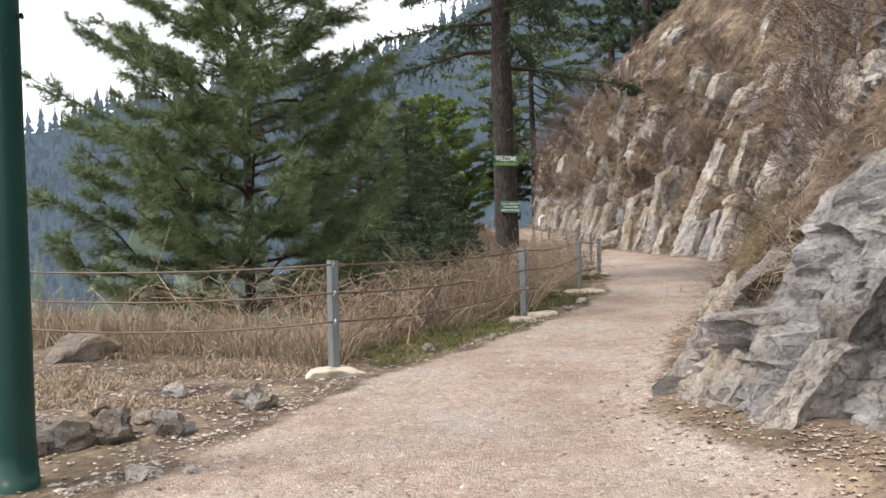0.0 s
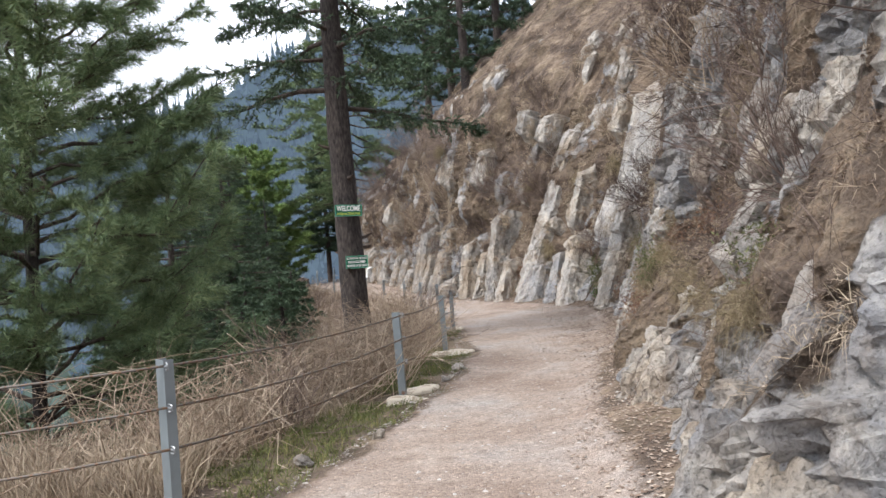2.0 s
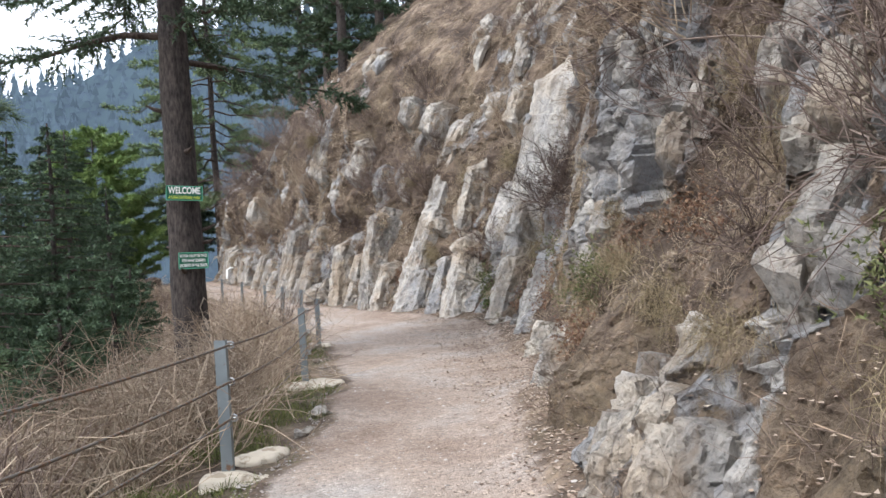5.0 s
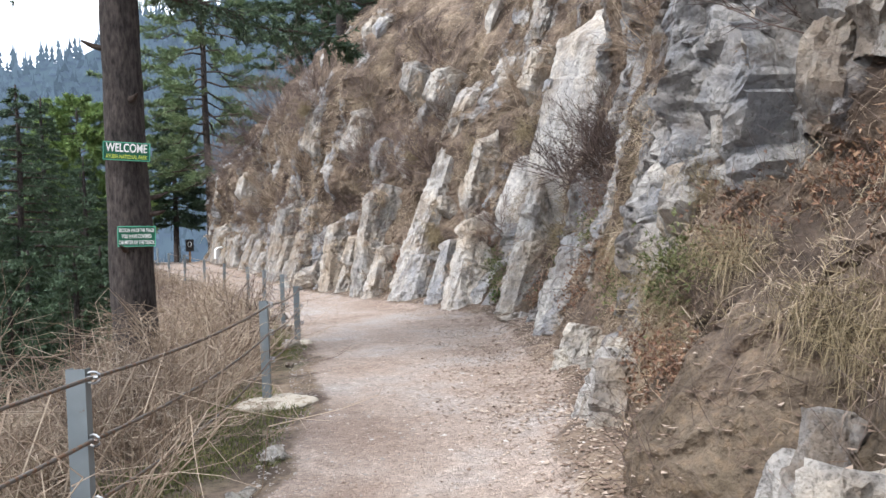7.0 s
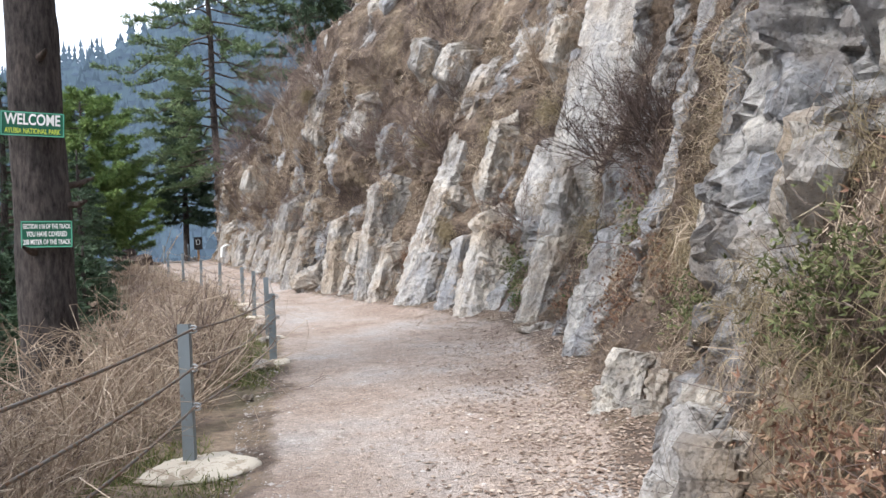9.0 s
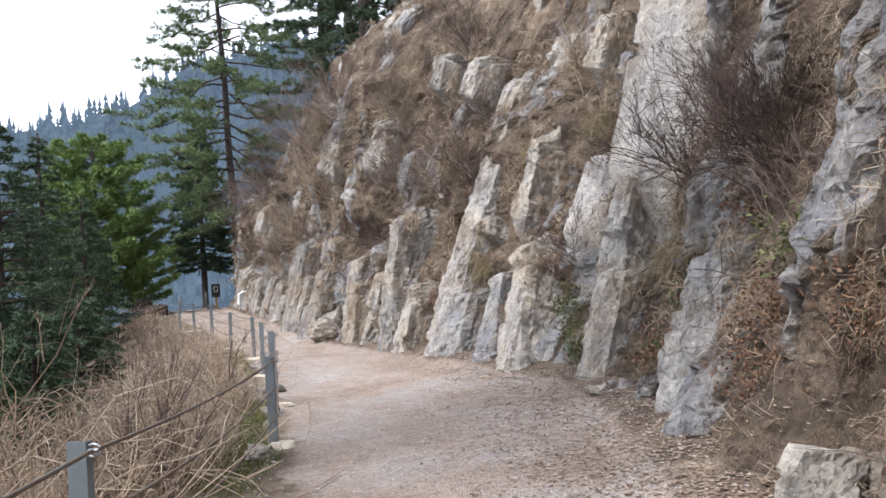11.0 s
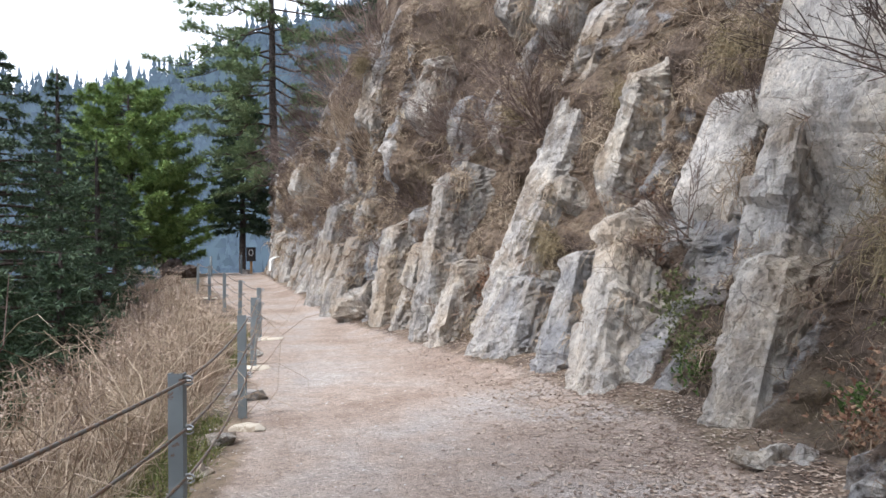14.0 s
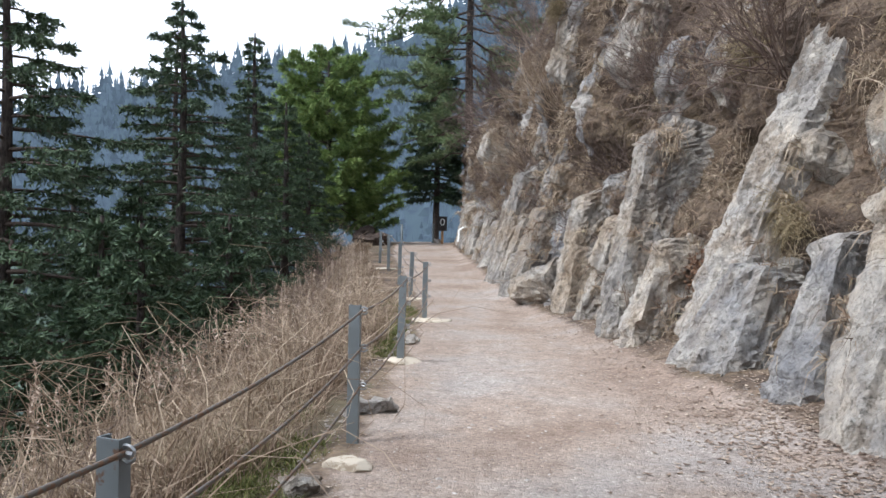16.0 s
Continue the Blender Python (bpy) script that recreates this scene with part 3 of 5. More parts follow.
rock = np.clip(mask * 0.3 * smooth(15.5, 14.5, y) + np.maximum(near_rock, far_rock) * (0.82 + 0.4 * big) + 0.5 * smooth(0.0, 0.6, strata) * smooth(12, 6, z) + 0.22 * smooth(0.1, 0.6, fbm(p0 * 0.9, 3, 64)), 0, 1)
rock = rock * (1 - 0.55 * smooth(0.15, 0.6, fbm(p0 * 1.1, 3, 61))) * (1 - 0.9 * smooth(9.0, 9.5, y) * smooth(12.4, 11.9, y) * smooth(2.1, 1.7, z))
inner = smooth(15.5, 14.5, y)
dx = -0.55 * ribs * inner + 0.2 * (1 - inner) * smooth(0, 0.8, z) - 0.25 * strata * smooth(-0.2, 0.5, z) - 0.5 * big * smooth(0, 2, z) - rough_rock * (0.35 + 0.65 * rock) * small + soil_bump * (1 - rock)
HP = p0 + np.stack([dx, 0.12 * fbm(p0 * 2.2, 3, 77) * small, 0.10 * fbm(p0 * 2.0, 3, 78) * small * smooth(0, 0.5, z)], 1)
HP[:, 2] = np.where(z < -0.2, -0.45, HP[:, 2]) + base_z(y)
ni, nj = HY.shape
ii, jj = np.meshgrid(np.arange(ni - 1), np.arange(nj - 1), indexing="ij")
hillside = piece("hillside", HP, quads(nj)[:, ::-1], M_HILL, None, False, attr={"rock": rock})
tagged(hillside, "steep limestone hillside with ribs, soil and dry grass", "hillside", kind="structure")
HGRID = HP.reshape(ni, nj, 3)
HROCK = rock.reshape(ni, nj)


def hill_point(yy, zz):
    """The hillside's surface at y, z."""
    return HGRID[int(np.argmin(np.abs(hz - zz))), int(np.argmin(np.abs(hy - yy)))]


# ---- loose and standing rocks ----
def rock_mesh(size, seed, sub=4, cuts=9, rough=1.0, cell=0.3):
    bm = bmesh.new()
    bmesh.ops.create_icosphere(bm, subdivisions=sub, radius=1.0)
    v = np.array([w.co[:] for w in bm.verts])
    f = np.array([[w.index for w in fc.verts] for fc in bm.faces])
    bm.free()
    r = np.random.default_rng(seed)
    for _ in range(cuts):
        n = unit(r.normal(size=3))
        d = v @ n
        lim = r.uniform(0.5, 0.82)
        v = v - np.outer(np.clip(d - lim, 0, None), n)
    v = v * np.asarray(size)
    nrm = unit(v / np.asarray(size) ** 2)
    off = seed * 7.31
    amount = facets(v + off, cell, seed) * 0.4 + facets(v + off, cell * 0.4, seed + 1) * 0.4 + 0.05 * fbm((v + off) * 3, 4, seed) * min(size)
    return v + nrm * (amount * rough)[:, None], f


def rock_thing(name, at, size, seed, turn=(0, 0, 0), mat=None, label="", sub=4, rough=1.0, cell=0.3, group="", category="rock"):
    v, f = rock_mesh(size, seed, sub, 9, rough, cell)
    ob = piece(name, v, f, mat or M_ROCK)
    ob.matrix_world = pose(*at, *turn)
    return tagged(ob, label or "grey weathered limestone boulder", category, group)


def slab_mesh(length, w0, w1, deep, seed, fine=0.06, rough=1.0, sunk=0.0):
    """A steep bed of limestone: flat face to -x, sharp edges, stepped along its joints; z runs up it from 0."""
    rows, half = max(int(length / fine), 10), max(int((w0 + deep) / fine), 7)
    r = np.random.default_rng(seed)
    a = np.linspace(0, 2 * np.pi, 4 * half + 1)[:-1] + np.pi / 4
    ca, sa = np.cos(a), np.sin(a)
    big_ = np.maximum(np.abs(ca), np.abs(sa)) ** 0.78
    ca, sa = ca / big_, sa / big_
    zz = np.linspace(0, 1, rows)
    wide = w0 + (w1 - w0) * zz ** 0.8
    joints = np.sort(r.uniform(0.12, 0.95, max(2, int(length * 1.1))))
    step = np.searchsorted(joints, zz)
    side_l, side_r, front = (r.normal(size=len(joints) + 1) for _ in range(3))
    crown = smooth(1.0, 0.82, zz)
    X = np.zeros((rows, len(a)))
    Y, Z = X.copy(), X.copy()
    for i in range(rows):
        k = step[i]
        left, right = wide[i] * (1 + 0.09 * side_l[k]), wide[i] * (1 + 0.13 * side_r[k])
        shrink = (0.4 + 0.6 * crown[i]) * (1 - 0.35 * min(sunk, 1) * (1 - float(smooth(0, 0.3, zz[i]))))
        Y[i] = np.where(sa > 0, sa * left, sa * right) * shrink
        X[i] = ca * deep + 0.06 * deep * front[k] + deep * (0.9 * (1 - crown[i]) + sunk * (1 - smooth(0, 0.3, zz[i])))
        X[i] += 0.16 * np.maximum(-Y[i], 0) - 0.1 * np.maximum(Y[i], 0)
        Z[i] = zz[i] * length + r.normal() * 0.004 + 0.22 * (Y[i] / w0) * length * 0.12
    v = np.stack([X, Y, Z], -1).reshape(-1, 3)
    sway = vnoise(np.stack([v[:, 2] * 0.55, 0 * v[:, 0] + seed, 0 * v[:, 0]], 1), seed)
    v[:, 1] += 0.22 * w0 * sway
    nrm = unit(np.stack([np.repeat(ca[None], rows, 0).ravel(), np.repeat(sa[None], rows, 0).ravel(), np.full(rows * len(a), 0.12)], 1))
    q_ = v * np.array((1, 1, 0.28)) + seed * 3.7
    amount = 0.13 * facets(q_, 0.42, seed) + 0.22 * facets(v * np.array((1, 1, 0.4)) + seed, 0.2, seed + 1) + 0.3 * facets(v * np.array((1, 1, 0.8)) + seed, 0.09, seed + 2) + 0.018 * fbm(v * np.array((4, 4, 1.6)) + seed, 4, seed)
    v = v + nrm * (amount * rough)[:, None]
    n_ = len(a)
    i, j = np.meshgrid(np.arange(rows - 1), np.arange(n_), indexing="ij")
    k = (j + 1) % n_
    f = np.stack([i * n_ + j, i * n_ + k, (i + 1) * n_ + k, (i + 1) * n_ + j], -1).reshape(-1, 4)
    tip = v[-n_:].mean(0) + (0, 0, 0.02)
    v = np.concatenate([v, tip[None]])
    top = np.stack([np.full(n_, (rows - 1) * n_) + np.arange(n_), (rows - 1) * n_ + (np.arange(n_) + 1) % n_, np.full(n_, len(v) - 1), np.full(n_, len(v) - 1)], 1)
    tri_ = np.concatenate([f[:, :3], f[:, [0, 2, 3]], top[:, :3]])
    return v, tri_


LEDGES = []


def slab(foot, top, w0, w1, deep, seed, mat, label, name="rock_rib", group="limestone ribs", fine=0.06, rough=1.0, face=0.25, tufts=1.0):
    """A bed of rock whose face runs from foot to top; face turns it towards -y."""
    r = np.random.default_rng(seed)
    p, q_ = Vector(foot), Vector(top)
    zc = (q_ - p).normalized()
    xc = Vector((1, face, 0))
    xc = (xc - zc * zc.dot(xc)).normalized()
    yc = zc.cross(xc).normalized()
    ln = (q_ - p).length
    w0, w1 = w0 * 0.8, w1 * (0.62 if name == "rock_rib" else 0.78)
    v, f = slab_mesh(ln, w0, w1, deep, seed, fine, rough, 0.0 if foot[2] < 0.25 else 1.5)
    ob = piece(name, v, f, mat)
    m = Matrix((xc, yc, zc)).transposed().to_4x4()
    m.translation = p + xc * deep * 0.62
    ob.matrix_world = m
    for _ in range(int(ln * 3.4 * tufts) + 1):
        u_ = r.uniform(0.12, 1.0)
        w_ = (w0 + (w1 - w0) * u_)
        LEDGES.append(tuple(p + zc * ln * u_ + yc * w_ * r.choice((-1.05, 1.05)) * r.uniform(0.8, 1.15) + xc * r.uniform(0.0, 0.5) * deep))
    return tagged(ob, label, "rock", group)


def hill_front(yy, zz, out):
    return (float(foot_x(yy) + setback(np.array([yy]), np.array([zz]))[0]) - out, yy, zz + float(base_z(yy)))


# the great ribs: foot and top of the face, half widths, depth, tone, grey or pale
W, C, G, B = M_WHITE_ROCK, M_CREAM_ROCK, M_ROCK, M_BLUE_ROCK
for k, (foot, top, w0, w1, deep, mat, lab) in enumerate([
        ((6.72, 26.4, -0.3), (7.55, 26.7, 1.5), 0.7, 0.4, 0.55, B, "broad blue-grey limestone rib at the path's edge"),
        ((6.98, 26.95, 0.2), (9.75, 27.75, 6.6), 0.5, 0.38, 0.6, W, "long pale limestone rib running up the slope"),
        ((7.08, 24.75, -0.3), (7.98, 25.5, 1.85), 0.42, 0.24, 0.5, B, "dark blue-grey narrow limestone rib"),
        ((7.1, 23.3, -0.3), (8.3, 24.95, 2.4), 0.55, 0.32, 0.55, W, "pale weathered limestone rib with a broad foot"),
        ((8.1, 25.75, 1.9), (9.1, 25.6, 4.5), 0.3, 0.22, 0.4, G, "slim grey limestone rib above dry bramble"),
        ((7.42, 21.1, -0.3), (8.42, 21.75, 1.8), 0.42, 0.36, 0.5, W, "cream limestone rib rising from leaf litter"),
        ((7.75, 21.45, 0.3), (9.4, 22.6, 3.9), 0.42, 0.36, 0.5, W, "rough pale limestone rib below the broad slab"),
        ((7.0, 18.05, -0.3), (7.95, 18.75, 1.9), 0.42, 0.4, 0.5, B, "tall blue-grey limestone rib with a sharp edge"),
        ((6.0, 30.7, -0.2), (6.75, 30.8, 2.1), 0.42, 0.28, 0.5, G, "grey limestone rib with a rounded foot"),
        ((6.25, 29.0, -0.2), (7.0, 29.9, 3.5), 0.4, 0.36, 0.55, G, "grey limestone rib with a flat broken top"),
        ((6.35, 28.1, -0.2), (6.95, 28.6, 1.7), 0.34, 0.2, 0.45, W, "short pale limestone rib at the path's edge"),
        ((5.75, 32.0, -0.2), (6.35, 32.6, 2.6), 0.5, 0.4, 0.5, G, "weathered grey limestone rib"),
        ((5.0, 34.6, 0), (5.7, 34.9, 2.4), 0.7, 0.5, 0.6, G, "blocky grey limestone rib with dark joints"),
        ((4.7, 37.4, 0.1), (5.45, 37.6, 3.5), 0.8, 0.5, 0.6, G, "blocky grey limestone buttress"),
        ((8.25, 28.4, 5.3), (8.75, 28.2, 6.7), 0.42, 0.2, 0.4, W, "pale limestone slab in dry grass"),
        ((9.6, 24.75, 4.9), (10.1, 24.6, 6.5), 0.34, 0.22, 0.4, W, "pale limestone slab high in dry grass"),
        ((7.9, 29.9, 6.0), (8.3, 29.6, 7.1), 0.4, 0.24, 0.4, G, "grey limestone outcrop high on the slope"),
        ((5.8, 35.2, 4.5), (6.3, 34.6, 6.4), 0.9, 0.6, 0.6, G, "grey layered crag on the slope"),
        ((6.7, 32.5, 4.1), (7.25, 32.3, 6.2), 0.7, 0.45, 0.5, G, "grey layered crag under a shrub"),
        ((4.05, 45.2, 3.6), (4.6, 45.3, 5.4), 0.7, 0.4, 0.5, W, "pale limestone face among bare shrubs")]):
    slab(foot, top, w0, w1, deep, 700 + k, mat, lab, fine=0.055)
# the two broad slabs with clean faces
slab((8.45, 23.75, 1.55), (9.45, 23.75, 3.75), 0.62, 0.52, 0.42, 731, C, "cream limestone slab hanging on the slope", "rock_slab", "slabs", 0.06, 0.45, 0.3, 0.5)
slab((8.65, 21.5, 1.6), (10.1, 21.9, 6.6), 1.15, 0.95, 0.45, 732, C, "broad cream limestone slab high on the slope", "rock_slab", "slabs", 0.07, 0.5, 0.25, 0.3)
slab((7.15, 37.5, 8.0), (7.95, 37.2, 9.4), 0.42, 0.3, 0.4, 733, W, "white limestone slab on the skyline of the slope", "rock_slab", "slabs", 0.07, 0.6, 0.3, 0.5)
# lesser outcrops: parallel beds strewn over the slope
lesser = np.random.default_rng(5)
spots = [(lesser.uniform(15, 44), lesser.uniform(2.0, 9.0)) for _ in range(46)] + [(lesser.uniform(44, 57), lesser.uniform(0.5, 4.5)) for _ in range(12)]
for by_, bz_, ry_, rz_ in BARE:
    spots += [(by_ + lesser.uniform(-0.8, 0.8) * ry_, bz_ + lesser.uniform(-0.9, 0.7) * rz_) for _ in range(3 + int(5 * ry_ * rz_))]
for i, (yy, zz) in enumerate(spots):
    near_ = yy < 15
    s_ = lesser.uniform(0.35, 0.95) if near_ else lesser.uniform(0.6, 1.6)
    zz = max(zz, -0.25)
    if 9.3 < yy < 12.2 and zz < 2.0:
        continue
    out = lesser.uniform(0.02, 0.16)
    w_ = lesser.uniform(0.12, 0.3) if near_ else lesser.uniform(0.16, 0.4)
    slab(hill_front(yy, zz, out), hill_front(yy + lesser.uniform(0, 0.16) * s_, zz + s_ * 0.9, out - 0.04), w_, w_ * lesser.uniform(0.4, 0.85), lesser.uniform(0.16, 0.32), 800 + i,
         (G, B, W)[i % 3], ("grey", "blue-grey", "pale")[i % 3] + " broken limestone bed in the slope", "rock_outcrop", "outcrops", 0.045 if near_ else 0.07, 1.15, lesser.uniform(0.0, 0.7), 0.6)
for i in range(15):
    yy = lesser.uniform(33, 57)
    h_ = lesser.uniform(0.9, 2.6)
    slab(hill_front(yy, -0.3, 0.15), hill_front(yy + 0.1, h_, 0.1), lesser.uniform(0.3, 0.7), lesser.uniform(0.25, 0.4), lesser.uniform(0.35, 0.6), 1000 + i, G, "grey blocky limestone at the cliff's foot", "rock_outcrop", "outcrops", 0.09)

# near limestone masses by the path's inner edge: leaning beds side by side
MASSES = [(5.5, 4, 0.85, B), (6.6, 3, 0.5, B), (8.55, 5, 0.75, W), (12.7, 5, 0.85, W), (9.95, 4, 0.85, W), (14.75, 3, 0.85, G)]
for i, (yy, n_, h_, mat) in enumerate(MASSES):
    for k in range(n_):
        u_ = (k - (n_ - 1) / 2) * 0.27
        hh = h_ * lesser.uniform(0.6, 1.1)
        px_ = float(foot_x(yy + u_)) + (0.3 if 9.5 < yy < 10.5 else -0.05) + lesser.normal() * 0.08
        slab((px_, yy + u_, -0.15), (px_ + 0.55 * hh + 0.1, yy + u_ + 0.3 * hh, hh), lesser.uniform(0.2, 0.34), lesser.uniform(0.14, 0.24), lesser.uniform(0.25, 0.4), 1100 + i * 10 + k, mat if k % 3 else G,
             ("blue-grey limestone bed leaning at the path's inner edge" if mat is B else "pale grey jagged limestone bed beside the path"), "rock_outcrop", "outcrops", 0.03, 1.2, 0.45, 0.5)
rock_thing("boulder", (5.75, 33.4, 0.35), (0.75, 0.95, 0.75), 23, (0, 10, 20), None, "rounded grey limestone boulder at the cliff's foot", 5, 0.8, 0.3)
rock_thing("rock_outcrop", (7.3, 20.2, 0.12), (0.25, 0.3, 0.24), 24, (0, 0, 40), M_WHITE_ROCK, "small white limestone block in leaf litter", 4, 1.0, 0.2, "outcrops")

# ---- cable fence ----
POSTS = [(-4.35, 7.05, 1.1, 0.12), (-0.83, 7.08, 1.1, 0.13), (1.16, 10.99, 1.05, 0.09), (2.37, 15.26, 1.03, 0.085), (3.33, 20.05, 0.93, 0.09), (3.5, 23.43, 1.02, 0.085), (3.45, 26.94, 1.03, 0.085),
         (3.38, 31.2, 1.02, 0.085), (2.82, 34.2, 1.02, 0.085), (2.25, 37.0, 1.02, 0.085), (1.58, 40.0, 1.02, 0.085), (0.9, 43.0, 1.02, 0.085)]
fence = empty("cable_fence")
tagged(fence, "grey steel post fence strung with three rusty cables", "fence")


def channel_post(height, width, deep=0.05, wall=0.007):
    """An upright open channel."""
    w, d = width / 2, deep
    outline = [(-w, 0), (w, 0), (w, d), (w - 0.012, d), (w - 0.012, d - wall), (w - wall, d - wall), (w - wall, wall), (-w + wall, wall), (-w + wall, d - wall), (-w + 0.012, d - wall), (-w + 0.012, d), (-w, d)]
    bm = bmesh.new()
    low = [bm.verts.new((x, y_, -0.25)) for x, y_ in outline]
    face = bm.faces.new(low)
    top = bmesh.ops.extrude_face_region(bm, geom=[face])["geom"]
    bmesh.ops.translate(bm, vec=(0, 0, height + 0.25), verts=[g for g in top if isinstance(g, bmesh.types.BMVert)])
    bmesh.ops.recalc_face_normals(bm, faces=bm.faces)
    return bm


def clamp_loop():
    a = np.linspace(-2.2, 2.2, 9)
    pts = np.stack([0.028 + 0.034 * np.cos(a), 0 * a, 0.026 * np.sin(a)], 1)
    v1, f1 = tube(pts, 0.006, 4)
    v2, f2 = tube([(-0.006, 0, 0), (0.05, 0, 0)], 0.008, 4)
    return np.concatenate([v1, v2]), np.concatenate([f1, f2 + len(v1)])


loop_v, loop_f = clamp_loop()
CLAMP = make_mesh("cable_clamp", loop_v, loop_f, M_CLAMP)
WIRES = (0.99, 0.71, 0.43)
wire_runs = [[], [], []]
for i, (x, y_, h, w) in enumerate(POSTS):
    prev, nxt = POSTS[max(i - 1, 0)], POSTS[min(i + 1, len(POSTS) - 1)]
    along = math.degrees(math.atan2(nxt[1] - prev[1], nxt[0] - prev[0]))
    z0 = float(base_z(y_))
    bm = channel_post(h, w, 0.05 if w < 0.11 else 0.07)
    post = part("post", bm, M_POST, fence)
    post.matrix_local = pose(x, y_, z0, rng.normal() * 0.8, rng.normal() * 0.8, along - 90 + rng.normal() * 4)
    for k, zw in enumerate(WIRES):
        ob = under(new("cable_clamp", CLAMP), post)
        ob.matrix_local = pose(w / 2, 0.012, zw + (h - 1.03), 0, 0, rng.normal() * 12)
        side = math.radians(along - 90)
        wire_runs[k].append((x + (w / 2 + 0.012) * math.cos(side), y_ + (w / 2 + 0.012) * math.sin(side), z0 + zw + (h - 1.03)))
for k in range(3):
    pts = []
    for a, b in zip(wire_runs[k][:-1], wire_runs[k][1:]):
        for t_ in np.linspace(0, 1, 13)[:-1]:
            sag = 0.05 * 4 * t_ * (1 - t_) * (1 + 0.4 * k)
            pts.append([a[c] * (1 - t_) + b[c] * t_ - (sag if c == 2 else 0) for c in range(3)])
    pts.append(wire_runs[k][-1])
    pts.insert(0, (wire_runs[k][0][0] - 4, wire_runs[k][0][1] + 0.4, wire_runs[k][0][2]))
    v, f = tube(pts, 0.0095, 6)
    piece("cable", v, f, M_CABLE, fence, True, "rusty twisted steel cable")

FOOTINGS = [(-0.78, 6.95, 0.32, 0.2, 20), (1.17, 10.85, 0.38, 0.24, 10), (1.45, 11.5, 0.28, 0.16, 30), (2.37, 15.2, 0.5, 0.33, -8), (3.4, 20.0, 0.2, 0.16, 0), (3.62, 22.85, 0.22, 0.13, 10), (3.52, 26.95, 0.28, 0.2, 5), (3.5, 31.2, 0.36, 0.22, 0), (2.85, 34.2, 0.3, 0.2, 0), (1.3, 40.2, 0.5, 0.25, 0)]
for i, (x, y_, a, b, turn) in enumerate(FOOTINGS):
    v, f = rock_mesh((a, b, 0.075), 300 + i, 4, 5, 0.35, 0.2)
    v[:, 2] = np.minimum(v[:, 2], 0.05 + 0.004 * fbm(v * 14, 2, i))
    ob = piece("concrete_footing", v, f, M_CEMENT, None, True)
    ob.matrix_world = pose(x, y_, float(base_z(y_)) - 0.005, 0, 0, turn)
    tagged(ob, "flat pale cement footing at a fence post", "footing", "post footings")

# ---- green steel pole ----
pole = empty("steel_pole", (-1.9, 3.74, 0))
tagged(pole, "dark green painted steel pole with chipped paint", "pole")
ang = np.linspace(0, 2 * np.pi, 33)[:-1]
v, f = tube([(0, 0, -0.1), (0, 0, 0.03), (0, 0, 0.031), (0, 0, 0.2), (0, 0, 0.26), (0, 0, 6.2)], [0.118, 0.116, 0.112, 0.106, 0.102, 0.1], 28)
piece("shaft", v, f, M_POLE, pole, True)
v, f = tube([(0.09, 0, 2.66), (0.125, -0.01, 2.66), (0.14, -0.01, 2.66)], [0.012, 0.012, 0.02], 8)
piece("bracket", v, f, M_POLE, pole)


# ---- trees ----
def trunk_mesh(height, r0, lean=(0, 0), seed=0, sides=20, flare=0.35, r1=0.03):
    n = max(int(height / 0.22), 12)
    zz = np.linspace(-0.6, height, n)
    uu = np.clip(zz / height, 0, 1)
    wob = 0.05 * r0 * 6
    pts = np.stack([lean[0] * uu + wob * np.sin(zz * 0.7 + seed) * uu, lean[1] * uu + wob * np.cos(zz * 0.6 + seed) * uu, zz], 1)
    r = r0 * (1 - uu) ** 0.8 + r1 + r0 * flare * np.exp(-np.clip(zz + 0.1, 0, None) / 0.28)
    v, f = tube(pts, r, sides)
    c = np.repeat(pts, sides, 0)
    out = unit(v - c)
    v = v + out * (0.07 * r0 * fbm(v * np.array((9, 9, 2.5)) + seed, 3, seed))[:, None]
    return v, f, lambda z_: np.array([np.interp(z_, zz, pts[:, 0]), np.interp(z_, zz, pts[:, 1]), z_]), lambda z_: np.interp(z_, zz, r)


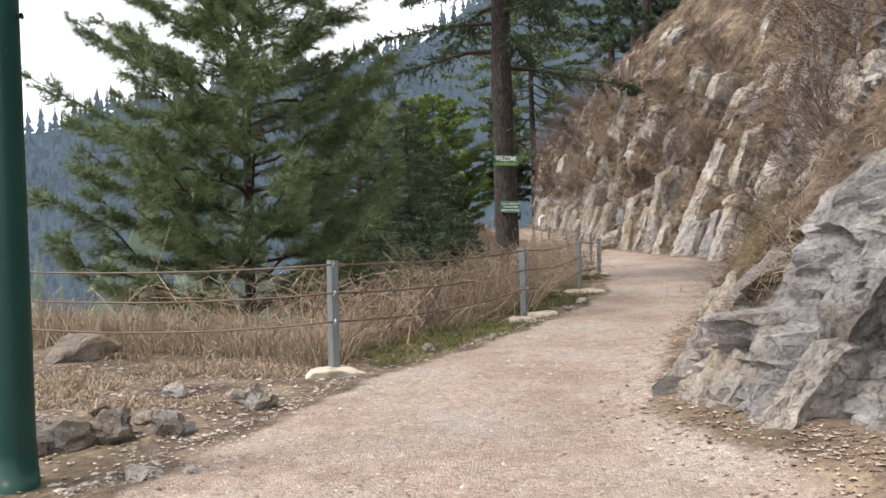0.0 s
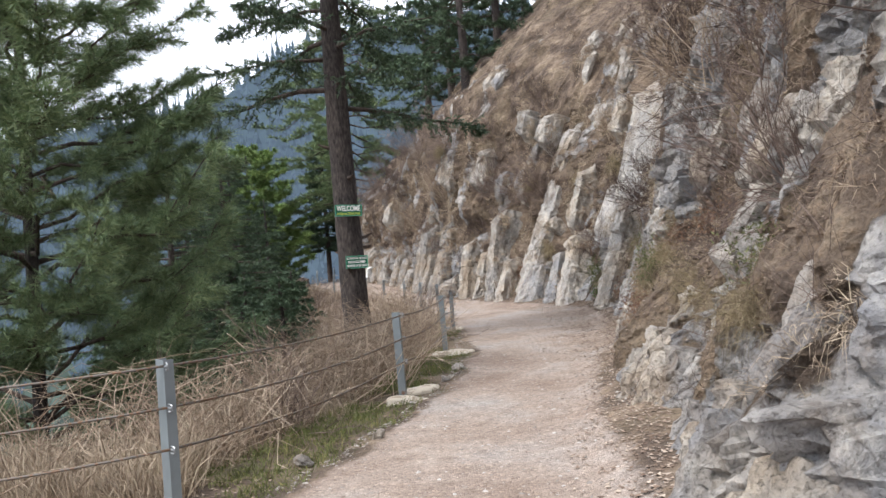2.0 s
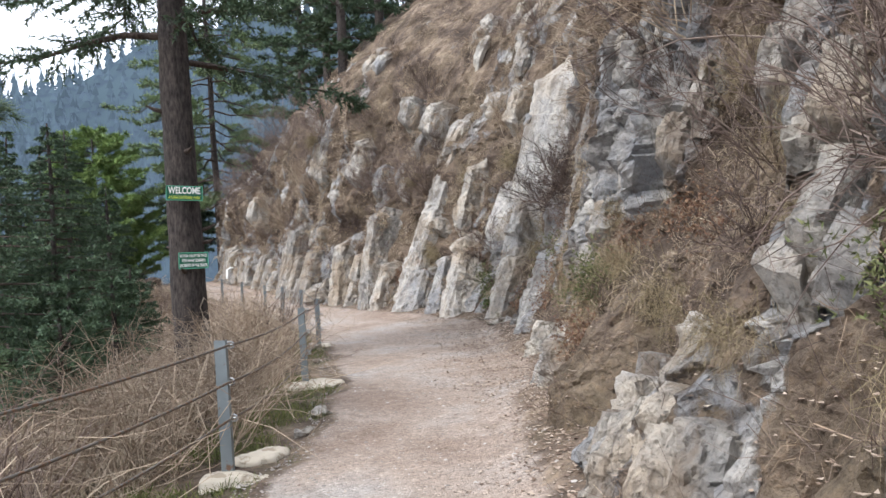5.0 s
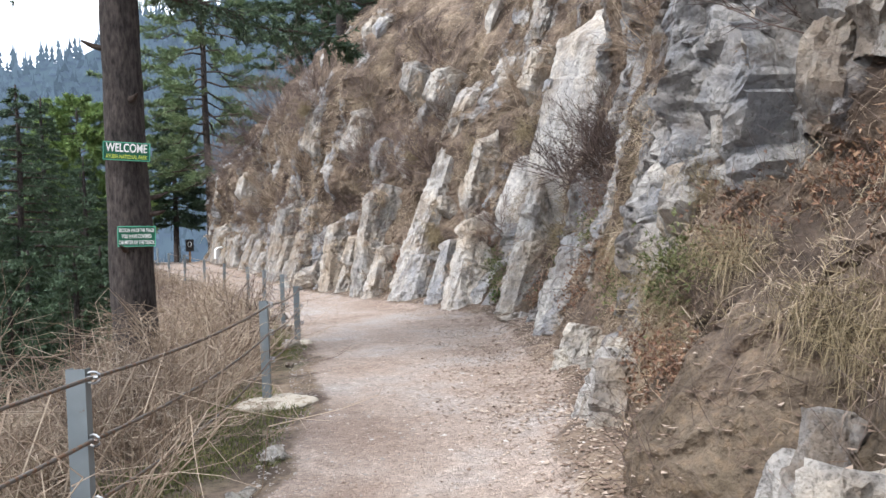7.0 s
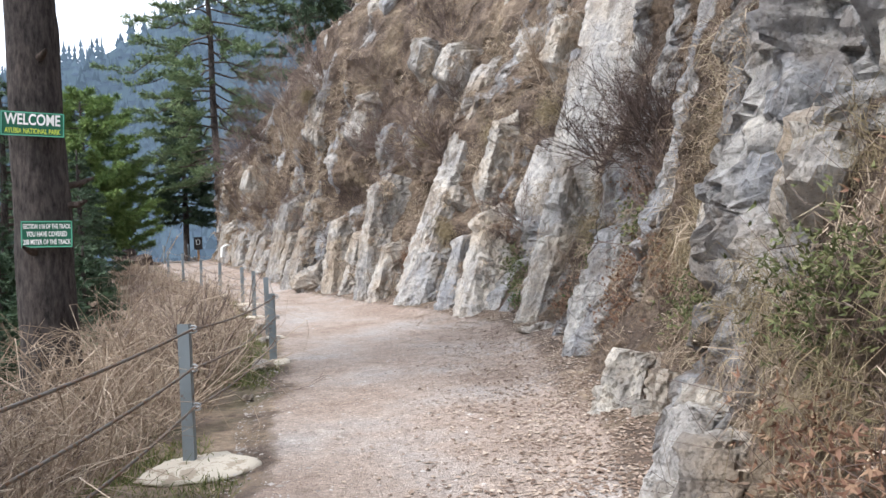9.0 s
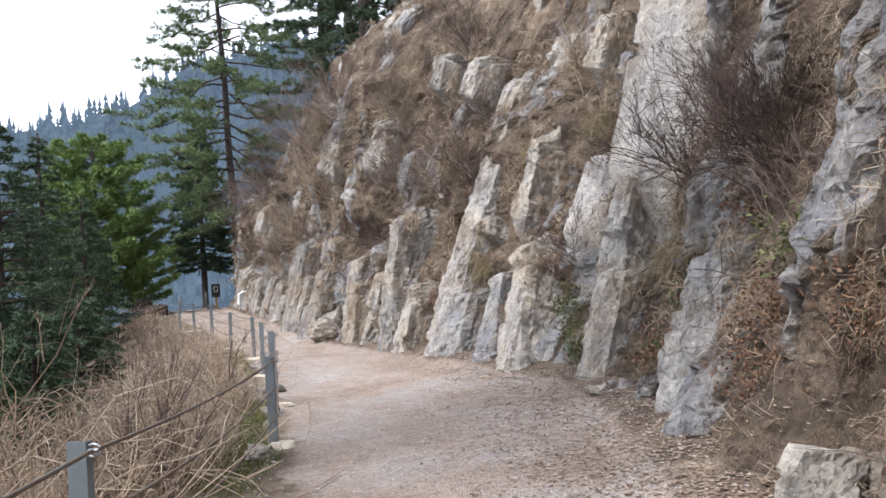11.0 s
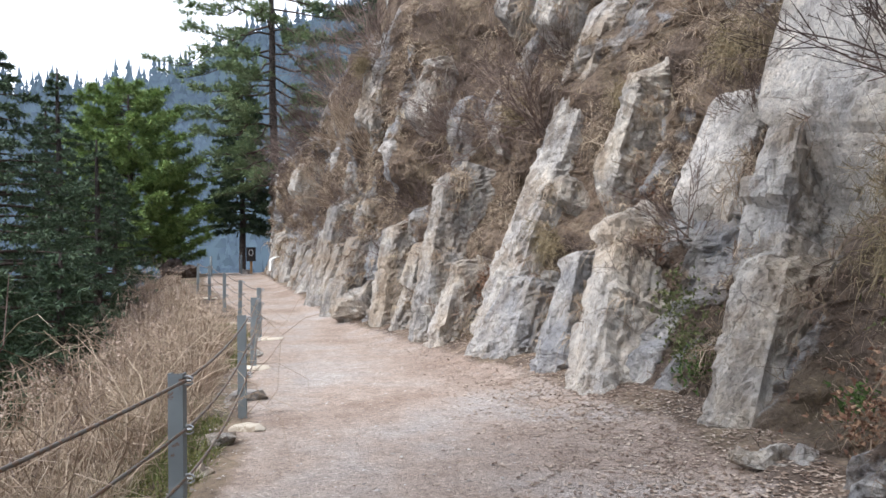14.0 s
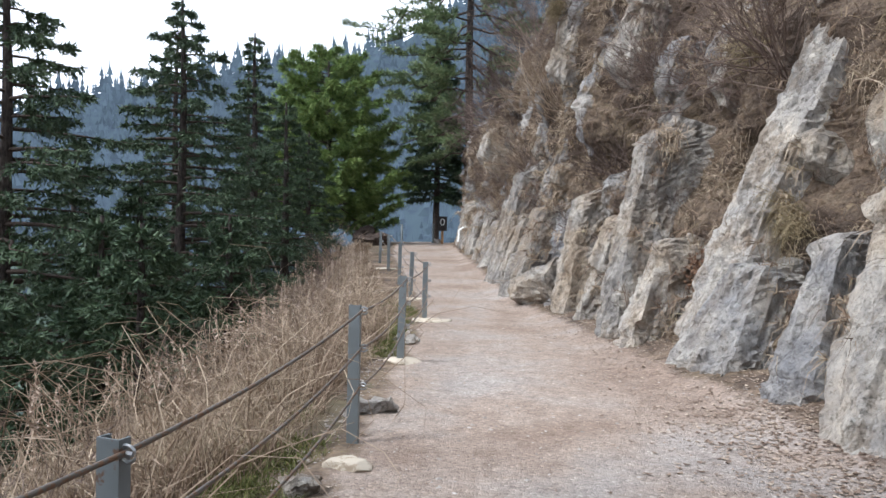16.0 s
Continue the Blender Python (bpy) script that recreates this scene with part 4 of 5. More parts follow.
def conifer(name, at, height, radius, label, seed, start=0.1, limbs=60, droop=0.25, rise=0.1, r0=0.16, mat=None, needle=0.10, width=0.016, density=1.0, sprays=1.0, profile=0.8, lean=(0, 0), hang=0.0, category="tree", stub=0, taper_low=True, group=""):
    """Layered conifer: limbs with flat sprays of needled twigs."""
    global rng
    keep, rng = rng, np.random.default_rng(seed)
    tree = empty(name, at)
    tagged(tree, label, category, group)
    tv, tf, centre, rad = trunk_mesh(height, r0, lean, seed)
    piece("trunk", tv, tf, M_BARK, tree, True)
    wood, tw_s, tw_d, tw_l = Soup(), [], [], []
    for i in range(limbs):
        q_ = (i + rng.uniform(0, 0.9)) / limbs
        z_ = height * (start + (1 - start) * q_ ** 0.95) * 0.985
        reach = radius * ((1 - q_) ** profile) * rng.uniform(0.65, 1.15) * (min(1, 0.55 + q_ * 4) if taper_low else 1) + 0.12
        az = i * 2.399 + rng.normal() * 0.35
        o = np.array((math.cos(az), math.sin(az), 0))
        s = np.linspace(0, 1, 6)
        c = centre(z_)
        pts = c + np.outer(s * reach, o)
        pts[:, 2] += reach * (rise * s + 0.9 * rise * s ** 3 * 0.5 - droop * s ** 1.6) + rng.normal() * 0.03
        pts[1:, :2] += rng.normal(size=(5, 2)) * 0.03 * reach
        wood.add(*tube(pts, np.linspace(0.012 + 0.014 * reach, 0.004, 6), 4, False))
        nt_ = int((10 + 16 * reach) * sprays)
        uu = rng.uniform(0.12, 1.0, nt_) ** 0.85
        pos = np.stack([np.interp(uu, s, pts[:, k]) for k in range(3)], 1)
        side = np.cross(o, (0, 0, 1)) * rng.choice((-1, 1), nt_)[:, None]
        d = unit(o * rng.uniform(0.35, 1.0, nt_)[:, None] + side * rng.uniform(0.3, 1.0, nt_)[:, None] + np.array((0, 0, 1)) * (rng.normal(size=nt_) * 0.26 - hang - droop * 0.5)[:, None])
        ln = (0.16 + 0.30 * reach * (1 - uu) ** 0.7 * rng.uniform(0.5, 1.1, nt_)).clip(0.1, 0.75)
        tw_s.append(pos)
        tw_d.append(d)
        tw_l.append(ln)
    ts, td, tl = np.concatenate(tw_s), np.concatenate(tw_d), np.concatenate(tw_l)
    tubes(wood, ts[::3], ts[::3] + td[::3] * tl[::3, None], 0.006, 0.002, 0.05, 3, 1)
    if stub:
        for k in range(stub):
            z_ = rng.uniform(1.2, height * start + 0.3)
            az = rng.uniform(0, 6.28)
            c, r_ = centre(z_), float(rad(z_))
            o = np.array((math.cos(az), math.sin(az), rng.uniform(-0.1, 0.25)))
            wood.add(*tube([c + o * r_ * 0.7, c + o * (r_ + 0.1), c + o * (r_ + rng.uniform(0.12, 0.35)) + (0, 0, 0.03)], [0.045, 0.035, 0.014], 6, False))
    wv, wf = wood.arrays()
    piece("branch_frame", wv, wf, M_LIMB, tree, True)
    per = int(round(11 * density))
    reps = np.repeat(np.arange(len(ts)), per)
    along = rng.uniform(0.05, 1.05, len(reps))
    pos = ts[reps] + td[reps] * (tl[reps] * along)[:, None]
    nv, nf = blades(pos, td[reps] * 0.7 + np.array((0, 0, -hang * 0.6)), 2, needle, 0.55, width)
    piece("crown", nv, nf, mat or M_FIR, tree)
    rng = keep
    return tree


def pine(name, at, height, radius, label, seed, start=0.12, limbs=34, rise=0.35, r0=0.1, mat=None, tuft=0.17, per=36, width=0.0035, tufts=14, profile=0.75, lean=(0, 0), round_top=False, droop=0.0, fill=1.0):
    """Pine: upswept limbs, forked twigs that end in tufts of long needles."""
    global rng
    keep, rng = rng, np.random.default_rng(seed)
    tree = empty(name, at)
    tagged(tree, label, "tree")
    tv, tf, centre, rad = trunk_mesh(height, r0, lean, seed, 16)
    piece("trunk", tv, tf, M_BARK, tree, True)
    wood, ps, ds = Soup(), [], []
    for i in range(limbs):
        q_ = (i + rng.uniform(0, 0.9)) / limbs
        z_ = height * (start + (1 - start) * q_) * 0.98
        shape = math.sin(min(1.0, 0.25 + q_ * 0.9) * math.pi) ** 0.6 if round_top else min(1, 0.75 + q_) * (1 - q_) ** profile
        reach = radius * shape * rng.uniform(0.75, 1.12) + 0.25
        az = i * 2.399 + rng.normal() * 0.3
        o = np.array((math.cos(az), math.sin(az), 0))
        s = np.linspace(0, 1, 7)
        pts = centre(z_) + np.outer(s * reach, o)
        pts[:, 2] += reach * (rise * (0.4 * s + 0.6 * s ** 2) - droop * s)
        pts[1:] += rng.normal(size=(6, 3)) * 0.035 * reach
        wood.add(*tube(pts, np.linspace(0.01 + 0.009 * reach, 0.005, 7), 5, False))
        n_sub = int((4 + 4.5 * reach) * fill)
        for k in range(n_sub):
            uu = rng.uniform(0.22, 1.0)
            b = np.array([np.interp(uu, s, pts[:, c]) for c in range(3)])
            d = unit(o * rng.uniform(0.5, 1.0) + np.cross(o, (0, 0, 1)) * rng.uniform(-1, 1) * 1.0 + np.array((0, 0, rng.uniform(-0.15, 0.6))))
            ln = rng.uniform(0.25, 0.6) * (0.4 + 0.3 * reach * (1.15 - uu))
            e = b + d * ln
            mid = (b + e) / 2 + np.array((0, 0, -0.03 * ln))
            wood.add(*tube([b, mid, e], [0.007, 0.005, 0.003], 3, False))
            m_ = max(2, int(tufts * ln))
            w_ = np.linspace(0.35, 1.0, m_)[:, None]
            ps.append(b + (e - b) * w_ + rng.normal(size=(m_, 3)) * 0.02)
            ds.append(unit(np.repeat(d[None], m_, 0) + np.array((0, 0, 0.25)) + rng.normal(size=(m_, 3)) * 0.3))
        ps.append(pts[-1:])
        ds.append(o[None] + np.array((0, 0, 0.5)))
    wv, wf = wood.arrays()
    piece("branch_frame", wv, wf, M_LIMB, tree, True)
    nv, nf = blades(np.concatenate(ps), np.concatenate(ds), per, tuft, 0.7, width, 0.12)
    piece("crown", nv, nf, mat or M_PINE, tree)
    rng = keep
    return tree


def stand(x, y_):
    return (x, y_, float(ground_z(np.array([x]), np.array([y_]))[0]) - 0.05)


def on_hill(y_, z_):
    q_ = hill_point(y_, z_)
    return (q_[0] + 0.3, q_[1], q_[2] - 0.15)


pine("pine_tree", stand(-3.3, 12.0), 9.0, 3.2, "young bushy green pine behind the fence", 101, 0.06, 96, 0.42, 0.062, M_YOUNG_PINE, 0.2, 22, 0.0036, 17, 0.5, (0.1, 0), False, 0.0, 2.9)
conifer("fir_tree", stand(0.98, 18.15), 19, 3.6, "tall dark fir trunk carrying two green signs", 102, 0.3, 66, 0.3, 0.12, 0.27, M_FIR, 0.12, 0.015, 1.1, 1.35, 0.45, (-0.25, 0.2), 0.12, "tree", 12, False)
DARK = [(-5.4, 33.0, 11.2, 4.6, 103, 0.05, 0.3), (-4.0, 38.6, 9.5, 4.0, 104, 0.03, 0.2), (-4.4, 46.4, 9.8, 2.2, 105, 0.03, 0.05), (-6.6, 44.5, 10.4, 2.2, 106, 0.03, 0.05), (-2.4, 43.5, 6.2, 1.9, 107, 0.02, 0.05),
        (-3.4, 34.8, 4.6, 2.2, 123, 0.02, 0.1), (-6.4, 52.0, 10.0, 2.2, 124, 0.02, 0.05), (-3.4, 51.0, 6.0, 1.8, 127, 0.02, 0.05), (-7.5, 39.5, 7.5, 2.4, 121, 0.02, 0.1), (-5.6, 24.0, 4.2, 2.0, 126, 0.02, 0.1),
        (-1.2, 30.2, 3.2, 1.5, 128, 0.02, 0.1), (-0.9, 33.6, 3.0, 1.5, 129, 0.02, 0.1), (-2.6, 31.5, 3.8, 1.8, 130, 0.02, 0.1), (-2.4, 28.0, 2.8, 1.5, 131, 0.02, 0.1)]
for x, y_, h, r_, sd, st, hg in DARK:
    conifer("spruce_tree", stand(x, y_), h, r_, "tall dark spruce with drooping branches" if hg > 0.2 else ("dark green spruce with layered branches" if h > 8 else "small dark green spruce on the slope"), sd, st, int(6.2 * h) + 18, 0.24, 0.14, 0.06 + 0.009 * h, M_FIR, 0.15, 0.021, 0.7, 0.95, 0.8, (0, 0), hg)
pine("pine_tree", stand(-4.5, 60.0), 11.4, 5.0, "broad bright green pine by the path's bend", 110, 0.1, 96, 0.3, 0.2, M_PINE_LIGHT, 0.36, 14, 0.028, 8, 0.42, (0, 0), False, 0.0, 1.9)
pine("pine_tree", (3.3, 60.5, 0.6), 27, 6.8, "tall pale green pine at the path's bend", 111, 0.2, 84, 0.12, 0.24, M_PINE, 0.32, 12, 0.02, 6, 0.35, (-0.5, 0), False, 0.28, 1.6)
conifer("fir_tree", (1.0, 67.0, 0.0), 13.5, 3.0, "dark fir beyond the path's bend", 112, 0.25, 110, 0.25, 0.1, 0.2, M_FIR, 0.2, 0.035, 1.0, 1.0, 0.7)
for y_, z_, h, r_, sd in [(40.6, 9.3, 14, 3.2, 113), (44.0, 12.6, 14, 3.4, 114), (47.5, 10.0, 13, 3.4, 115), (52.0, 9.0, 13, 3.2, 116), (50.0, 13.5, 14, 3.4, 117)]:
    pine("pine_tree", on_hill(y_, z_), h, r_, "dark pine on the slope's skyline", sd, 0.1, 56, 0.1, 0.22, M_FIR, 0.3, 12, 0.026, 8, 0.4, (0, 0), False, 0.15, 1.2)


# ---- signs on the fir ----
def lettering(text, size, mat, parent, m, name="lettering", fit=None):
    cu = bpy.data.curves.new("words", "FONT")
    cu.body, cu.size, cu.align_x, cu.align_y, cu.extrude = text, size, "CENTER", "CENTER", 0.0015
    cu.offset = size * 0.022
    ob = bpy.data.objects.new("words", cu)
    scene.collection.objects.link(ob)
    dg = bpy.context.evaluated_depsgraph_get()
    dg.update()
    me = bpy.data.meshes.new_from_object(ob.evaluated_get(dg))
    bpy.data.objects.remove(ob)
    bpy.data.curves.remove(cu)
    me.materials.clear()
    me.materials.append(mat)
    if fit:
        xs = [w.co.x for w in me.vertices]
        k_ = fit / (max(xs) - min(xs))
        for w in me.vertices:
            w.co.x *= k_
    out = under(new(name, me), parent)
    out.matrix_local = m
    return out


def board(w, h, d=0.018):
    bm = bmesh.new()
    bmesh.ops.create_cube(bm, size=1, matrix=Matrix.Diagonal((w, d, h, 1)))
    bmesh.ops.bevel(bm, geom=bm.edges[:], offset=0.003, segments=1, affect="EDGES")
    return bm


def sign_board(at, turn, w, h, label, lines):
    s_ = empty("sign", at)
    s_.matrix_world = pose(*at, *turn)
    tagged(s_, label, "sign")
    part("board", board(w, h), M_SIGN_GREEN, s_)
    b = 0.012
    for x, z_, a, c in ((0, h / 2 - b / 2, w, b), (0, -h / 2 + b / 2, w, b), (-w / 2 + b / 2, 0, b, h - 2 * b), (w / 2 - b / 2, 0, b, h - 2 * b)):
        fr = part("border", board(a, c, 0.006), M_SIGN_EDGE, s_)
        fr.matrix_local = pose(x, -0.012, z_)
    for text, size, z_, mat, fit in lines:
        lettering(text, size, mat, s_, pose(0, -0.0115, z_, 90, 0, 0), fit=fit)


sign_board((0.955, 17.82, 2.845), (0, 2.5, 3), 0.56, 0.235, "green sign with white WELCOME nailed to the fir",
           [("WELCOME", 0.15, 0.04, M_WHITE, 0.49), ("AYUBIA NATIONAL PARK", 0.07, -0.07, M_YELLOW, 0.49)])
sign_board((1.045, 17.80, 1.765), (0, 1.0, 3), 0.455, 0.26, "green sign with three white lines nailed to the fir",
           [("SECTION 1/16 OF THE TRACK", 0.062, 0.075, M_WHITE, 0.42), ("YOU HAVE COVERED", 0.068, 0.0, M_WHITE, 0.36), ("250 METER OF THE TRACK", 0.065, -0.078, M_WHITE, 0.42)])

# ---- far end of the path: notice post, bollards, dark rocks ----
notice = empty("notice_post", (1.87, 60.0, 0.76))
tagged(notice, "small dark notice board on a brown timber post", "sign")
bm = bmesh.new()
bmesh.ops.create_cube(bm, size=1, matrix=Matrix.Translation((0, 0, 0.42)) @ Matrix.Diagonal((0.13, 0.13, 1.0, 1)))
part("post", bm, M_WOOD, notice)
bm = board(0.5, 0.78, 0.06)
b_ = part("board", bm, M_DARK_BOARD, notice)
b_.matrix_local = pose(0, -0.1, 1.12)
v, f = tube([(0.11 * math.cos(a), -0.135, 1.2 + 0.17 * math.sin(a)) for a in np.linspace(0.0, 6.28, 15)], 0.022, 6)
piece("painted_ring", v, f, M_WHITE, notice, True)
for x, y_, h in ((0.0, 57.0, 1.05), (1.25, 61.5, 1.1)):
    v, f = tube([(0, 0, -0.2), (0, 0, h - 0.02), (0, 0, h)], [0.06, 0.06, 0.03], 12)
    ob = piece("bollard", v, f, M_POST, None, True)
    ob.matrix_world = pose(x, y_, float(base_z(y_)))
    tagged(ob, "plain grey steel bollard at the path's edge", "bollard", "bollards")
rock_thing("boulder", (-1.3, 56.5, 0.9), (1.3, 0.8, 0.45), 41, (0, 0, 15), M_LIMB, "low dark boulder at the path's outer edge")
rock_thing("boulder", (-2.1, 58.5, 1.1), (0.6, 0.5, 0.7), 42, (0, 0, 40), M_LIMB, "dark upright boulder at the path's bend")
rock_thing("stone", (1.55, 60.6, 0.85), (0.3, 0.2, 0.16), 43, (0, 0, 10), M_WHITE_ROCK, "white stone beside the notice post", 3)
v, f = slab_mesh(0.62, 0.34, 0.3, 0.1, 45, 0.05, 0.3)
ob = piece("whitewashed_stone", v, f, M_WHITE)
ob.matrix_world = pose(3.42, 51.2, 1.1, 0, 6, -62)
tagged(ob, "whitewashed stone face at the cliff's foot", "rock")

# ---- stones at the path's outer edge ----
for k, (x, y_, a, b, c, dark) in enumerate([(-3.95, 7.95, 0.5, 0.3, 0.24, 1), (-2.15, 4.5, 0.3, 0.2, 0.17, 1), (-1.85, 4.75, 0.22, 0.16, 0.14, 1), (-1.5, 4.95, 0.2, 0.14, 0.12, 0), (-1.27, 5.85, 0.2, 0.13, 0.1, 0), (-1.08, 5.65, 0.12, 0.09, 0.1, 0),
                                             (-2.3, 5.4, 0.16, 0.1, 0.07, 1), (-2.0, 6.1, 0.15, 0.1, 0.07, 0), (-1.75, 5.15, 0.14, 0.1, 0.09, 0), (-2.5, 4.4, 0.24, 0.2, 0.13, 1), (-1.25, 3.9, 0.16, 0.12, 0.035, 0), (-0.98, 3.98, 0.07, 0.025, 0.022, 2),
                                             (2.25, 13.05, 0.13, 0.1, 0.08, 2), (0.72, 8.95, 0.1, 0.07, 0.06, 0), (1.9, 12.2, 0.1, 0.08, 0.05, 2), (3.15, 19.6, 0.16, 0.12, 0.12, 0), (3.5, 24.4, 0.3, 0.16, 0.12, 2), (3.36, 28.6, 0.3, 0.18, 0.1, 2),
                                             (0.05, 8.3, 0.09, 0.07, 0.05, 0), (3.35, 21.4, 0.1, 0.08, 0.07, 2), (3.38, 22.3, 0.14, 0.1, 0.1, 2), (2.9, 17.6, 0.08, 0.06, 0.05, 0)]):
    mat = (M_ROCK, M_DARK_ROCK, M_WHITE_ROCK)[dark]
    rock_thing("stone", (x, y_, float(base_z(y_)) + c * 0.25), (a, b, c), 400 + k, (0, 0, k * 47), mat, ("grey", "dark grey", "pale")[dark] + " limestone stone at the path's outer edge", 3, 1.0, 0.12, "edge stones")


# ---- bare shrubs ----
def shrub(at, size, seed, label, axis=(-0.35, 0, 1), stems=18, mat=None, fan=0.55, depth=3, thick=0.012):
    global rng
    keep, rng = rng, np.random.default_rng(seed)
    at = np.asarray(at, float)
    s_ = empty("shrub", at)
    tagged(s_, label, "shrub")
    for _ in range(max(4, stems // 2)):
        branch(s_, size, axis, fan, depth, 0.003 + 0.0045 * size, mat or M_TWIG)
    rng = keep
    return s_


def branch(s_, size, axis, fan, depth, thick, mat):
    """One forked stem of a shrub."""
    wood = Soup()
    d = unit(np.asarray(axis, float) + rng.normal(size=(2, 3)) * fan)
    ln = size * rng.uniform(0.5, 1.0, 2)
    a = rng.normal(size=(2, 3)) * 0.08 * size
    e = a + d * ln[:, None]
    r = thick
    tubes(wood, a, e, r, r * 0.5, 0.08, 4, 3)
    for lev in range(depth):
        k = 6 if lev == 0 else 4
        idx = np.repeat(np.arange(len(a)), k)
        w_ = rng.uniform(0.25, 1.0, len(idx))[:, None]
        b = a[idx] + (e[idx] - a[idx]) * w_
        dd = unit(unit(e[idx] - a[idx]) + rng.normal(size=(len(idx), 3)) * 0.5 + np.array((0, 0, 0.1)))
        ll = np.linalg.norm(e[idx] - a[idx], axis=1) * rng.uniform(0.25, 0.6, len(idx))
        a, e = b, b + dd * ll[:, None]
        r *= 0.55
        if lev < depth - 1:
            tubes(wood, a, e, r, r * 0.5, 0.08, 3, 2 - lev)
    v, f = wood.arrays()
    f = np.concatenate([f[:, :3], f[:, [0, 2, 3]]])
    side = unit(np.cross(e - a, rng.normal(size=a.shape))) * r * 0.9
    tips = np.stack([a - side, a + side, e], 1).reshape(-1, 3)
    f = np.concatenate([f, np.arange(len(tips)).reshape(-1, 3) + len(v)])
    piece("stem", np.concatenate([v, tips]), f, mat, s_)


SHRUBS = [(18.2, 2.5, 1.15, 34), (18.7, 2.8, 1.1, 26), (28.0, 3.7, 1.9, 26), (25.5, 5.2, 1.2, 16), (31.5, 3.8, 1.5, 22), (33.0, 2.6, 1.2, 18), (36.5, 4.2, 1.8, 24), (39.0, 5.6, 2.0, 26), (42.0, 6.8, 2.2, 26), (45.0, 5.5, 2.2, 26), (48.0, 5.0, 2.2, 24),
          (52.0, 4.4, 2.0, 22), (10.9, 3.6, 1.2, 20), (12.6, 3.9, 1.5, 22), (9.0, 3.2, 1.4, 22), (14.5, 4.6, 1.4, 20), (7.2, 1.9, 0.8, 18), (8.9, 1.6, 0.6, 12), (22.4, 1.7, 0.8, 14), (29.9, 1.6, 0.9, 14), 
          (34.5, 6.5, 1.8, 22), (30.0, 7.0, 1.6, 18), (16.5, 1.5, 0.9, 16), (38.0, 2.6, 1.4, 18), (42.0, 3.0, 1.6, 20), (6.0, 3.0, 1.2, 18), (54.5, 6.0, 2.0, 20), (10.2, 4.6, 1.6, 22), (16.0, 6.0, 1.6, 18), (24.4, 1.3, 0.8, 12), (27.4, 1.3, 0.7, 12), (30.0, 2.2, 0.8, 14), (31.3, 1.2, 0.7, 12), (33.8, 1.4, 0.8, 14), (36.0, 1.8, 0.9, 14), (39.5, 1.4, 0.9, 14), (44.0, 1.6, 1.0, 14)]
more = np.random.default_rng(77)
SHRUBS += [(more.uniform(3, 56), more.uniform(1.8, 8.5), more.uniform(0.6, 1.3), 14) for _ in range(48)]
for k, (y_, z_, s, n) in enumerate(SHRUBS):
    q_ = hill_point(y_, z_)
    shrub((q_[0] + 0.05, q_[1], q_[2]), s, 500 + k, "leafless brown shrub growing on the rocky slope", (-0.6, -0.25, 0.8), n, M_DARK_TWIG if k < 2 or k % 4 == 1 else (M_TWIG if k % 3 else M_PALE_TWIG), 0.5)
for k, (x, y_, s, n) in enumerate([(1.75, 16.6, 1.3, 16), (2.3, 18.2, 1.2, 16), (0.9, 16.3, 1.0, 14), (1.6, 19.6, 1.1, 14), (0.3, 13.2, 1.1, 16), (0.6, 15.0, 1.0, 14), (1.2, 13.6, 0.9, 14), (1.2, 14.6, 0.9, 12), (-0.6, 11.4, 1.0, 16), (2.0, 21.8, 0.8, 10), (1.7, 24.2, 0.9, 10), (0.2, 22.0, 1.0, 12), (2.2, 26.5, 0.9, 14), (1.4, 29.0, 1.1, 16), (2.0, 31.8, 1.0, 16), (0.8, 33.5, 1.1, 16), (1.2, 36.0, 1.1, 16), (0.1, 38.5, 1.2, 16), (-0.4, 42.0, 1.2, 16), (0.9, 26.8, 0.9, 14), (-1.0, 46.0, 1.3, 16), (-0.3, 30.0, 1.1, 14), (1.1, 11.9, 0.9, 16), (-0.2, 9.9, 1.0, 16), (0.2, 11.6, 1.0, 16), (-1.6, 9.6, 1.0, 14)]):
    shrub(stand(x, y_), s, 600 + k, "leafless tangled shrub below the fence", (0.1, -0.1, 1), n, M_TWIG if k % 2 else M_PALE_TWIG, 0.6)

# ---- brambles and dry grass below the fence ----
canes = Soup()
n = 3000
by = rng.uniform(7.9, 32, n)
ex = np.interp(by, EDGE[4:, 1], EDGE[4:, 0])
dd = 0.15 + np.abs(rng.normal(size=n)) * 1.4
bx = ex - dd
keep_ = (by < 20) | (rng.random(n) < 0.35)
bx, by = bx[keep_], by[keep_]
bz = ground_z(bx, by)
a = np.stack([bx, by, bz], 1)
top = a + np.stack([rng.normal(size=len(a)) * 0.45, rng.normal(size=len(a)) * 0.45, rng.uniform(0.3, 1.0, len(a))], 1)
tubes(canes, a, top, 0.0055, 0.0032, 0.2, 3, 4)
n2 = len(a)
over = top + np.stack([rng.normal(size=n2) * 0.45, rng.normal(size=n2) * 0.45, rng.uniform(-0.45, 0.2, n2)], 1)
tubes(canes, top, over, 0.0032, 0.0014, 0.2, 3, 3)
i2 = np.repeat(np.arange(n2), 2)
b0 = a[i2] + (top[i2] - a[i2]) * rng.uniform(0.35, 1, (len(i2), 1))
tubes(canes, b0, b0 + rng.normal(size=(len(i2), 3)) * np.array((0.2, 0.2, 0.16)), 0.0028, 0.0012, 0.1, 3, 1)
v, f = canes.arrays()
tagged(piece("bramble_canes", v, f, M_PALE_TWIG), "dead tangled bramble canes below the fence", "brambles", kind="stuff")


